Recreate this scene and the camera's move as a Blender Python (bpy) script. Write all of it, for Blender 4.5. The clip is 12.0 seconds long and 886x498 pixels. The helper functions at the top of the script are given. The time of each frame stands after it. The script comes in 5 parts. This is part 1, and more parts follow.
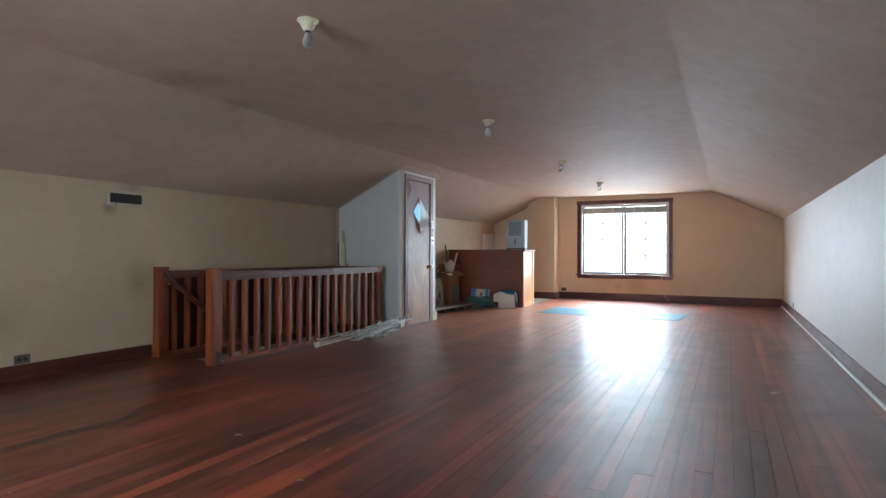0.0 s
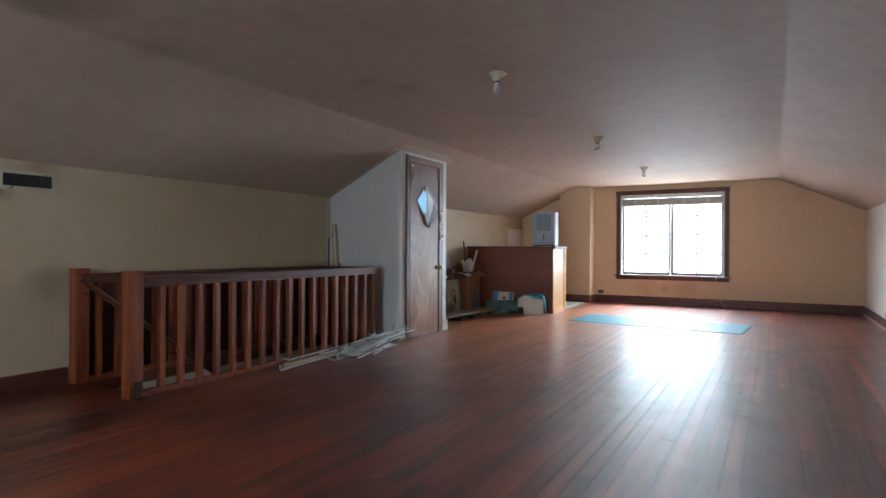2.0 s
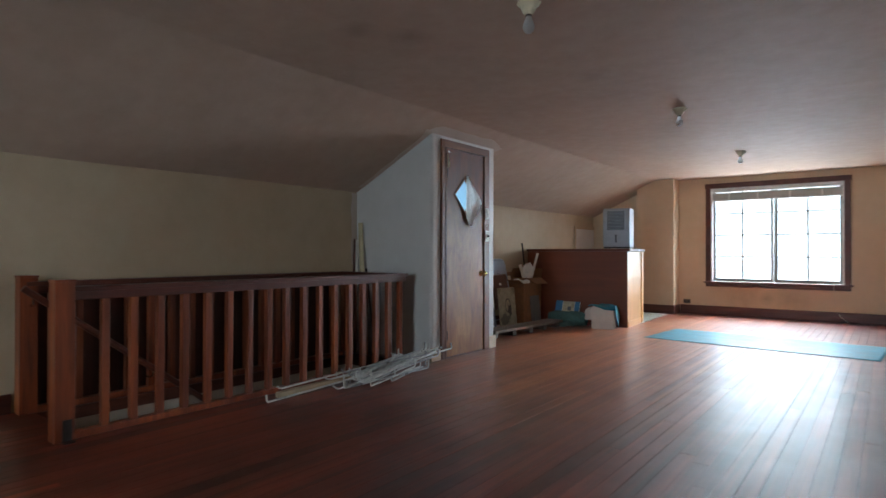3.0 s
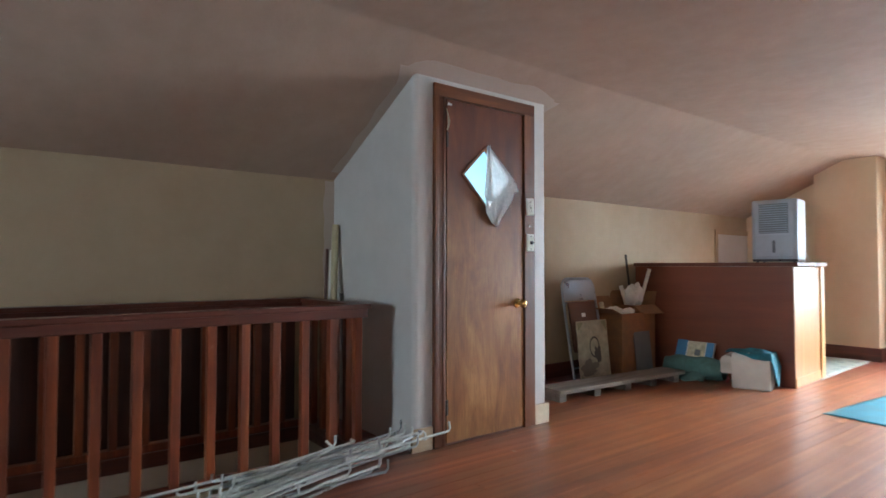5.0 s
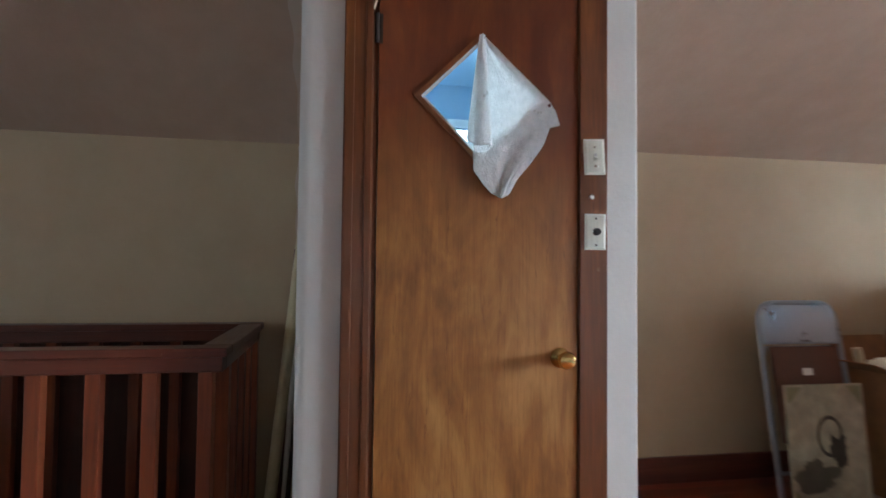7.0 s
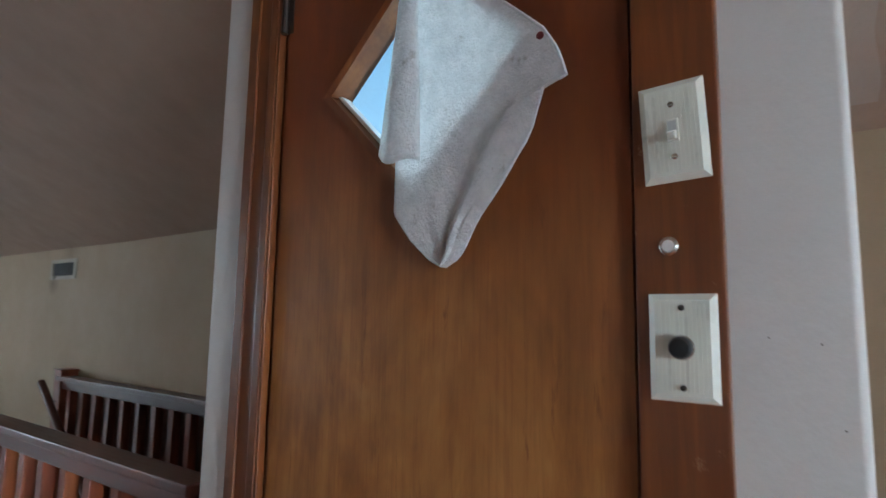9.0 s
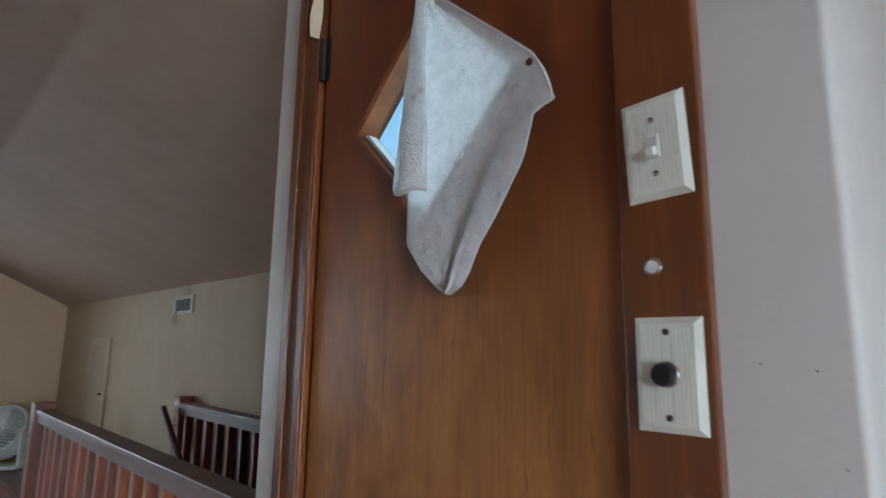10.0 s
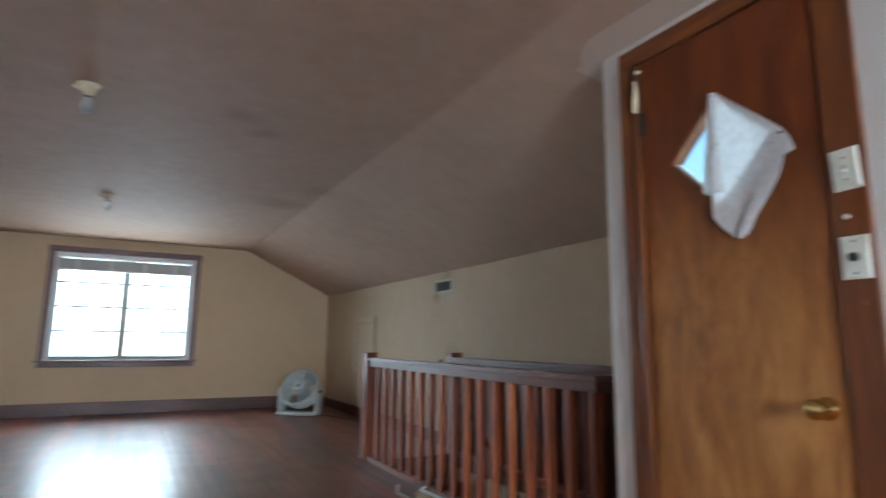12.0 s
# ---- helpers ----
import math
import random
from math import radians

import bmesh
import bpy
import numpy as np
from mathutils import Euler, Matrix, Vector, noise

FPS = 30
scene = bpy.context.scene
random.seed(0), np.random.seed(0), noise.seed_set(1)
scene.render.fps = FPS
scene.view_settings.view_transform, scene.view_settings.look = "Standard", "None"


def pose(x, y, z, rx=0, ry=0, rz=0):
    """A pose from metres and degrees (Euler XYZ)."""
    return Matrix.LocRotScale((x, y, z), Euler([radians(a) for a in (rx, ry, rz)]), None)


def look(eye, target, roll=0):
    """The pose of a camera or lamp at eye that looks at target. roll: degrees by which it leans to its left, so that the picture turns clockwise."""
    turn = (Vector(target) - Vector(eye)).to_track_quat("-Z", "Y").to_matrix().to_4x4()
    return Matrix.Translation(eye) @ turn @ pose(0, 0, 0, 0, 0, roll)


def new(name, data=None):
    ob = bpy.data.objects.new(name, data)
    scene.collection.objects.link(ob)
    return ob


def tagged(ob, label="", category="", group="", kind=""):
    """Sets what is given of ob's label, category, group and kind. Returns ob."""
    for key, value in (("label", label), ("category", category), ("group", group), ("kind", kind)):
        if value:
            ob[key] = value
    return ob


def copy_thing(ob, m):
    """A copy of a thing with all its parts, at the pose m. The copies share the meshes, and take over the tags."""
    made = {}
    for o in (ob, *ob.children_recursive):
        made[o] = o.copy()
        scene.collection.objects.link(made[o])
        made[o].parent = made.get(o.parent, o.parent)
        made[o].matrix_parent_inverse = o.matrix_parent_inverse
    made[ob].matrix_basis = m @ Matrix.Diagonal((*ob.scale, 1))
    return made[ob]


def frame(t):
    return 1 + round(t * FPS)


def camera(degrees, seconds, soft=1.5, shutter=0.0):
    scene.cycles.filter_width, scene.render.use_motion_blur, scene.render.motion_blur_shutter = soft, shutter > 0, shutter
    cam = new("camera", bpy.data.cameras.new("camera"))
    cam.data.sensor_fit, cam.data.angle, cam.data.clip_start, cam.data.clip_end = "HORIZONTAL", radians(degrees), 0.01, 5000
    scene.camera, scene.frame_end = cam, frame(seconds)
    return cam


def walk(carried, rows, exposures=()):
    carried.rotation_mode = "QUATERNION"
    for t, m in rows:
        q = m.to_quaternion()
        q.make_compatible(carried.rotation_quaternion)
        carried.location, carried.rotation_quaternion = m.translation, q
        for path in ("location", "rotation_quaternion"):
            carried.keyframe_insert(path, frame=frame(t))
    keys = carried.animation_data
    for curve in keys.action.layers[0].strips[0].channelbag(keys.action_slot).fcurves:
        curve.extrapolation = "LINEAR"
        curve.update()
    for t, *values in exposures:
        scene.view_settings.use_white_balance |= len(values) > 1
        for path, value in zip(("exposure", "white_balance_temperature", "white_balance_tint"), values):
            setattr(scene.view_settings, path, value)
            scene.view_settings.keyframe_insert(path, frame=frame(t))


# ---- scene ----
cam = camera(75.5, 12.0, 1.5, 0.5)
PATH = [
    (0, (0.374, -0.27, 1.021), (-0.518, 1.52, 1.034), 0.2),
    (0.5, (0.327, -0.215, 1.028), (-0.556, 1.58, 1.04), 0.3),
    (1, (0.259, 0.086, 1.031), (-0.612, 1.886, 1.04), 0.3),
    (1.5, (0.147, 0.559, 1.024), (-0.776, 2.333, 1.029), 0.3),
    (2, (0.023, 1.099, 1.037), (-0.977, 2.831, 1.037), 0.3),
    (2.5, (-0.139, 1.67, 1.017), (-1.268, 3.321, 1.027), 0.1),
    (3, (-0.246, 2.248, 1.022), (-1.472, 3.828, 1.036), 0.1),
    (4.8, (-0.815, 4.414, 1.05), (-2.398, 5.636, 1.105), 0.3),
    (5, (-0.942, 4.611, 1.049), (-2.537, 5.816, 1.108), 0.1),
    (5.5, (-1.196, 5.149, 1.016), (-2.905, 6.183, 1.11), 0.2),
    (6, (-1.436, 5.666, 1.031), (-3.205, 6.595, 1.123), 0.3),
    (6.5, (-1.665, 6.151, 1.014), (-3.547, 6.822, 1.117), 0.5),
    (6.7, (-1.763, 6.309, 1.036), (-3.678, 6.88, 1.131), 0.5),
    (8.3, (-2.679, 7.451, 1.154), (-4.49, 6.607, 1.256), 1.4),
    (8.5, (-2.788, 7.485, 1.164), (-4.549, 6.549, 1.316), 1.6),
    (9, (-2.957, 7.497, 1.229), (-4.579, 6.352, 1.469), 1.0),
    (9.5, (-3.048, 7.524, 1.236), (-4.535, 6.223, 1.548), 0.9),
    (10, (-3.039, 7.613, 1.226), (-4.41, 6.196, 1.565), 0.8),
    (10.5, (-2.879, 7.778, 1.167), (-4.19, 6.307, 1.51), 0.5),
    (11, (-2.612, 7.927, 1.086), (-3.925, 6.459, 1.437), 0.6),
    (11.5, (-2.281, 8.092, 1.019), (-3.506, 6.548, 1.362), 0.3),
    (12, (-1.97, 8.141, 0.975), (-2.902, 6.4, 1.294), 0.6),
]
EXPOSURES = [(0, -0.78), (1.0, -0.84), (2.0, -0.96), (2.6, -1.10), (3.2, -1.20), (5.0, -0.46), (6.5, -0.48), (8.5, -1.02), (9.5, -1.02), (10.5, -0.90), (12.0, -0.66)]
walk(cam, [(t, look(eye, target, roll)) for t, eye, target, roll in PATH], EXPOSURES)

# ---- light ----
world = bpy.data.worlds.new("overcast_sky")
scene.world = world
world.use_nodes = True
wn = world.node_tree.nodes
sky = wn.new("ShaderNodeTexSky")
sky.sky_type, sky.sun_disc = "NISHITA", False
sky.sun_elevation, sky.sun_rotation = radians(55), radians(120)
wn["Background"].inputs[1].default_value = 0.12
world.node_tree.links.new(sky.outputs[0], wn["Background"].inputs[0])

sun = new("sun", bpy.data.lights.new("sun", "SUN"))
sun.data.energy, sun.data.angle, sun.data.color = 1.0, radians(20), (1.0, 0.96, 0.9)
sun.matrix_world = look((20, -8, 30), (0, 6, 0))


def sky_lamp(name, centre, way, width, height, power, tint, spread=110):
    """Skylight that falls in through one window opening, mostly from above."""
    lamp = new(name, bpy.data.lights.new(name, "AREA"))
    lamp.data.shape, lamp.data.size, lamp.data.size_y = "RECTANGLE", width, height
    lamp.data.energy, lamp.data.color, lamp.data.spread = power, tint, radians(spread)
    c = Vector(centre)
    lamp.matrix_world = look(c, c + Vector(way))
    return lamp


FRONT_POWER, BACK_POWER, DORMER_POWER = 9400, 1150, 70
sky_lamp("daylight_front", (-1.66, 14.66, 2.2), (0, -1, -0.9), 7.0, 5.0, FRONT_POWER, (0.71, 0.86, 1.0), 150)
sky_lamp("daylight_back", (-1.85, -2.76, 1.5), (0, 1, -0.45), 6.0, 2.9, BACK_POWER, (0.68, 0.86, 1.0), 150)
sky_lamp("ground_light_front", (-1.66, 14.06, -0.9), (0, -1, 0.9), 5.0, 2.0, 520, (0.86, 0.95, 1.0), 150)
sky_lamp("ground_light_back", (-1.85, -2.16, -0.9), (0, 1, 0.9), 5.0, 2.0, 260, (0.86, 0.95, 1.0), 150)
sky_lamp("daylight_dormer", (-5.36, 6.98, 1.50), (1, 0, -0.2), 0.66, 0.86, DORMER_POWER, (0.64, 0.89, 1.0))

# ---- materials ----


class Nodes:
    """A material's node tree with short calls."""

    def __init__(self, name):
        self.mat = bpy.data.materials.new(name)
        self.mat.use_nodes = True
        self.tree = self.mat.node_tree
        self.bsdf = self.tree.nodes["Principled BSDF"]

    def add(self, kind, **inputs):
        n = self.tree.nodes.new("ShaderNode" + kind)
        for k, v in inputs.items():
            self.put(n, k.replace("_", " "), v)
        return n

    def put(self, n, key, v):
        sock = n.inputs[int(key[1:])] if key[0] == "#" else n.inputs[key]
        if isinstance(v, bpy.types.NodeSocket):
            self.tree.links.new(v, sock)
        elif isinstance(v, bpy.types.Node):
            self.tree.links.new(v.outputs[0], sock)
        else:
            sock.default_value = v

    def math(self, op, a, b=0.0, clamp=False):
        n = self.tree.nodes.new("ShaderNodeMath")
        n.operation, n.use_clamp = op, clamp
        self.put(n, "#0", a), self.put(n, "#1", b)
        return n.outputs[0]

    def ramp(self, fac, stops):
        n = self.tree.nodes.new("ShaderNodeValToRGB")
        el = n.color_ramp.elements
        while len(el) < len(stops):
            el.new(0.5)
        for e, (p, c) in zip(el, stops):
            e.position, e.color = p, (*c, 1) if len(c) == 3 else c
        self.put(n, "#0", fac)
        return n.outputs[0]

    def mix(self, fac, a, b, blend="MIX"):
        n = self.tree.nodes.new("ShaderNodeMix")
        n.data_type, n.blend_type = "RGBA", blend
        self.put(n, "#0", fac)
        self.put(n, "#6", (*a, 1) if isinstance(a, tuple) and len(a) == 3 else a)
        self.put(n, "#7", (*b, 1) if isinstance(b, tuple) and len(b) == 3 else b)
        return n.outputs[2]

    def place(self, stretch=(1, 1, 1), shift=True):
        """Object coordinates, stretched, with an offset of each object's own."""
        v = self.tree.nodes.new("ShaderNodeTexCoord").outputs["Object"]
        if shift:
            r = self.tree.nodes.new("ShaderNodeObjectInfo").outputs["Random"]
            off = self.math("MULTIPLY", r, 37.0)
            add = self.tree.nodes.new("ShaderNodeVectorMath")
            self.put(add, "#0", v), self.put(add, "#1", off)
            v = add.outputs[0]
        m = self.add("Mapping", Vector=v)
        m.inputs["Scale"].default_value = stretch
        return m.outputs[0]

    def noise(self, v, scale, detail=4.0, rough=0.55, bend=0.0):
        n = self.add("TexNoise", Vector=v, Scale=scale, Detail=detail, Roughness=rough, Distortion=bend)
        return n.outputs[0]

    def bump(self, height, strength, distance=0.002):
        b = self.add("Bump", Height=height, Strength=strength, Distance=distance)
        self.put(self.bsdf, "Normal", b.outputs[0])

    def done(self, color=None, rough=None, metal=0.0, spec=0.5, **more):
        if color is not None:
            self.put(self.bsdf, "Base Color", (*color, 1) if isinstance(color, tuple) and len(color) == 3 else color)
        if rough is not None:
            self.put(self.bsdf, "Roughness", rough)
        self.put(self.bsdf, "Metallic", metal)
        self.put(self.bsdf, "Specular IOR Level", spec)
        for k, v in more.items():
            self.put(self.bsdf, k.replace("_", " "), v)
        return self.mat


def paint(name, color, dirt, rough=0.75, relief=0.35, amount=0.35, grain=60, spots=()):
    """Old wall paint: blotches, rubbed patches, roller texture and single stains (x, y, z, radius, depth)."""
    n = Nodes(name)
    v = n.place(shift=False)
    big, mid, fine = n.noise(v, 1.1, 5, 0.6), n.noise(v, 7, 4, 0.6), n.noise(v, grain, 3, 0.6)
    f = n.math("MULTIPLY", n.math("ADD", n.math("MULTIPLY", big, 0.7), n.math("MULTIPLY", mid, 0.45)), 1.0)
    c = n.mix(n.ramp(f, [(0.42, (0, 0, 0)), (0.80, (amount,) * 3)]), color, dirt)
    for x, y, z, r, deep in spots:
        d = n.add("VectorMath")
        d.operation = "DISTANCE"
        n.put(d, "#0", v), n.put(d, "#1", (x, y, z))
        near = n.math("SUBTRACT", 1.0, n.math("DIVIDE", d.outputs["Value"], r), True)
        near = n.math("MULTIPLY", near, n.math("MULTIPLY", n.noise(v, 9, 5, 0.65), 2.0))
        c = n.mix(n.math("MULTIPLY", near, deep, True), c, tuple(k * 0.42 for k in dirt))
    n.bump(n.math("ADD", n.math("MULTIPLY", fine, 0.5), mid), relief, 0.004)
    return n.done(c, n.ramp(mid, [(0.3, (rough - 0.1,) * 3), (0.7, (rough + 0.08,) * 3)]), spec=0.35)


def wood(name, dark, mid, light, axis=2, rough=0.35, gloss=0.0, scale=1.0, worn=0.0, along=0.9, fleck=(0.5, 0.4, 0.28)):
    """Stained, varnished wood with its grain along one axis, streaks, pores and worn places."""
    n = Nodes(name)
    s = [14.0 * scale] * 3
    s[axis] = along * scale
    v, plain = n.place(tuple(s)), n.place()
    streak = n.noise(v, 1.0, 6, 0.62, 0.6)
    fine = n.noise(v, 7.0, 4, 0.6)
    blot = n.noise(plain, 2.3, 4, 0.6)
    c = n.ramp(streak, [(0.28, dark), (0.52, mid), (0.75, light)])
    c = n.mix(n.ramp(fine, [(0.38, (0.28,) * 3), (0.56, (0, 0, 0))]), c, dark)
    r = n.tree.nodes.new("ShaderNodeObjectInfo").outputs["Random"]
    c = n.mix(0.6, c, n.ramp(n.math("ADD", n.math("MULTIPLY", r, 0.45), n.math("MULTIPLY", blot, 0.55)), [(0.25, (0.52,) * 3), (0.75, (1.25,) * 3)]), "MULTIPLY")
    if worn:
        scuff = n.noise(plain, 19, 6, 0.72)
        c = n.mix(n.ramp(scuff, [(0.66, (0, 0, 0)), (0.74, (worn,) * 3)]), c, fleck)
    n.bump(n.math("ADD", fine, n.math("MULTIPLY", streak, 0.6)), 0.25, 0.0015)
    rr = n.ramp(n.math("ADD", n.math("MULTIPLY", blot, 0.6), n.math("MULTIPLY", fine, 0.4)), [(0.3, (max(0.288, rough * 0.8),) * 3), (0.7, (max(0.33, rough * 1.25),) * 3)])
    return n.done(c, rr, Coat_Weight=gloss, Coat_Roughness=0.30)


def plain(name, color, rough=0.5, metal=0.0, vary=0.18, scale=12, relief=0.1, **more):
    """One colour with faint grime and grain."""
    n = Nodes(name)
    v = n.place()
    a, b = n.noise(v, scale, 4, 0.6), n.noise(v, scale * 8, 3)
    lo, hi = tuple(k * (1 - vary) for k in color), tuple(min(1, k * (1 + vary * 0.6)) for k in color)
    c = n.ramp(a, [(0.3, lo), (0.7, hi)])
    n.bump(b, relief, 0.001)
    return n.done(c, n.ramp(a, [(0.3, (rough * 0.85,) * 3), (0.7, (min(1, rough * 1.15),) * 3)]), metal, **more)


CEIL_SPOTS = [(-3.15, 2.62, 2.275, 0.30, 0.40), (-2.95, 2.75, 2.275, 0.2, 0.2), (-2.45, 4.75, 2.275, 0.16, 0.3), (-2.6, 4.5, 2.275, 0.14, 0.3),
              (-3.3, 3.3, 2.275, 0.22, 0.25), (-1.9, 6.1, 2.275, 0.2, 0.2)]
WALL_SPOTS = [(-4.642, 3.02, 1.42, 0.09, 0.6), (-4.642, 3.25, 1.60, 0.16, 0.35), (-4.642, 3.34, 0.75, 0.25, 0.35), (-4.642, 2.1, 0.5, 0.3, 0.25)]
FRONT_SPOTS = [(-2.1, 12.56, 0.28, 0.3, 0.25), (-1.4, 12.56, 0.3, 0.28, 0.3), (-1.75, 12.56, 0.3, 0.12, 0.4)]
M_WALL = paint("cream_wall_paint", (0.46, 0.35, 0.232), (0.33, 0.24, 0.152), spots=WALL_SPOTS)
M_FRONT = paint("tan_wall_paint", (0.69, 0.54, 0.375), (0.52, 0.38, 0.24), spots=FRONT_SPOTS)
# front wall's tan again, darkened because the back wall gets less light
M_BACK = paint("tan_wall_paint_dimmed", (0.57, 0.42, 0.27), (0.44, 0.31, 0.19))
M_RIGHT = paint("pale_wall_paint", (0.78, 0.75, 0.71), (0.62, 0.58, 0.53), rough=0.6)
M_CEIL = paint("ceiling_plaster", (0.48, 0.35, 0.268), (0.35, 0.245, 0.18), relief=0.6, amount=0.5, grain=45, spots=CEIL_SPOTS)
M_CLOSET = paint("white_closet_paint", (0.62, 0.60, 0.575), (0.46, 0.435, 0.41), rough=0.55, amount=0.4)
M_PATCH = paint("filler_patch", (0.52, 0.425, 0.36), (0.49, 0.37, 0.28), rough=0.8)
M_WELL = paint("stairwell_plaster", (0.66, 0.56, 0.44), (0.46, 0.36, 0.26))
M_DORMER = paint("pale_blue_paint", (0.36, 0.52, 0.65), (0.28, 0.40, 0.52))
M_TRIM = wood("dark_stained_trim", (0.045, 0.012, 0.008), (0.10, 0.026, 0.016), (0.16, 0.045, 0.026), axis=1, rough=0.4)
M_TRIM_X = wood("dark_stained_trim_across", (0.045, 0.012, 0.008), (0.10, 0.026, 0.016), (0.16, 0.045, 0.026), axis=0, rough=0.4)
M_CASING = wood("stained_door_casing", (0.070, 0.017, 0.005), (0.16, 0.044, 0.011), (0.29, 0.095, 0.022), axis=2, rough=0.34, gloss=0.3, worn=0.5)
M_CASING_Y = wood("stained_head_casing", (0.070, 0.017, 0.005), (0.16, 0.044, 0.011), (0.29, 0.095, 0.022), axis=1, rough=0.34, gloss=0.3, worn=0.3)
M_BEAD = wood("stained_pane_bead", (0.12, 0.03, 0.008), (0.21, 0.065, 0.017), (0.30, 0.11, 0.03), axis=2, rough=0.5)
M_RAIL = wood("stained_fir_upright", (0.075, 0.013, 0.005), (0.20, 0.040, 0.011), (0.36, 0.10, 0.026), axis=2, rough=0.42, gloss=0.1, worn=0.2)
M_HAND = wood("stained_fir_rail", (0.045, 0.009, 0.005), (0.105, 0.019, 0.008), (0.17, 0.036, 0.014), axis=1, rough=0.42, gloss=0.1, worn=0.25)
M_HAND_X = wood("stained_fir_cross_rail", (0.045, 0.009, 0.005), (0.105, 0.019, 0.008), (0.17, 0.036, 0.014), axis=0, rough=0.36, gloss=0.2, worn=0.25)
M_PANEL = wood("dark_plywood", (0.035, 0.009, 0.005), (0.060, 0.016, 0.009), (0.09, 0.025, 0.013), axis=2, rough=0.5)
M_CAB = wood("mahogany_plywood", (0.118, 0.025, 0.008), (0.152, 0.035, 0.0105), (0.182, 0.044, 0.0135), axis=0, rough=0.42, scale=0.5)
M_CAB_END = wood("honey_wood", (0.42, 0.19, 0.06), (0.58, 0.30, 0.10), (0.70, 0.40, 0.16), axis=2, rough=0.3, gloss=0.7)
M_PALE_WOOD = wood("raw_pale_wood", (0.34, 0.24, 0.15), (0.48, 0.36, 0.23), (0.6, 0.47, 0.32), axis=1, rough=0.7)
M_GREY_WOOD = wood("weathered_board", (0.075, 0.058, 0.046), (0.155, 0.126, 0.10), (0.26, 0.22, 0.18), axis=1, rough=0.75, worn=0.3)
M_STEP = wood("stair_wood", (0.08, 0.022, 0.012), (0.16, 0.045, 0.02), (0.24, 0.08, 0.035), axis=0, rough=0.4)
M_WHITE = plain("white_enamel", (0.76, 0.76, 0.74), 0.35)
M_CREAMTRIM = plain("cream_enamel", (0.66, 0.55, 0.39), 0.5)
M_FRAME = plain("pale_sash_paint", (0.30, 0.33, 0.32), 0.5)
M_BLIND = plain("grey_blind_slat", (0.46, 0.47, 0.45), 0.55)
M_IVORY = plain("ivory_plastic", (0.68, 0.70, 0.62), 0.3, vary=0.1)
M_BLACK = plain("black_plastic", (0.012, 0.012, 0.014), 0.3)
M_CHROME = plain("worn_chrome", (0.62, 0.61, 0.58), 0.25, 1.0)
M_BRASS = plain("polished_brass", (0.66, 0.48, 0.20), 0.18, 1.0, vary=0.25)
M_DARKMETAL = plain("dark_metal", (0.06, 0.05, 0.045), 0.45, 0.8)
M_BROWNPLATE = plain("brown_bakelite", (0.10, 0.085, 0.065), 0.4)
M_VENT = plain("painted_steel_grille", (0.40, 0.34, 0.25), 0.5)
M_VENTDARK = plain("dark_duct", (0.02, 0.018, 0.016), 0.8)
M_ROD = plain("white_coated_rod", (0.62, 0.65, 0.61), 0.35, vary=0.35)
M_RODGREY = plain("grey_steel_rod", (0.42, 0.45, 0.46), 0.3, 0.8)
M_CERAMIC = plain("yellowed_porcelain", (0.67, 0.59, 0.41), 0.28)
M_BULB = plain("clear_bulb", (0.55, 0.56, 0.56), 0.30, vary=0.05, Transmission_Weight=0.75)
M_CARD = plain("corrugated_cardboard", (0.26, 0.125, 0.055), 0.85, vary=0.25)
M_STEELGREY = plain("grey_painted_steel", (0.28, 0.31, 0.35), 0.37, 0.5)
M_SEAT = plain("brown_hardboard", (0.12, 0.05, 0.03), 0.6)
M_PLASTIC = plain("off_white_plastic", (0.70, 0.68, 0.61), 0.45, vary=0.07, relief=0.03)
M_APPL = plain("light_grey_appliance", (0.40, 0.44, 0.50), 0.4, vary=0.08)
M_APPLDARK = plain("grille_grey", (0.10, 0.115, 0.13), 0.5)
M_TEAL = plain("teal_cloth", (0.02, 0.17, 0.23), 0.95, vary=0.4, scale=25, relief=0.5)
M_GREEN = plain("sea_green_cloth", (0.072, 0.155, 0.138), 0.9, vary=0.3, scale=18, relief=0.5)
M_PAPER = plain("white_paper", (0.78, 0.77, 0.74), 0.8)
M_BLUE = plain("blue_print", (0.05, 0.21, 0.40), 0.5)
M_YELLOW = plain("cream_print", (0.55, 0.49, 0.33), 0.5, vary=0.35, scale=30)
M_RED = plain("red_plastic", (0.12, 0.010, 0.014), 0.4)
M_FAN = plain("pale_fan_plastic", (0.60, 0.66, 0.64), 0.35)
M_FANDARK = plain("grey_fan_blade", (0.16, 0.19, 0.19), 0.4)
M_CORD = plain("dark_cord", (0.03, 0.02, 0.018), 0.6)
M_SLATE = plain("grey_board", (0.13, 0.135, 0.14), 0.6)
M_TAPE = plain("masking_tape", (0.62, 0.52, 0.36), 0.7)
M_FLECK = plain("paint_chip", (0.6, 0.52, 0.4), 0.8)


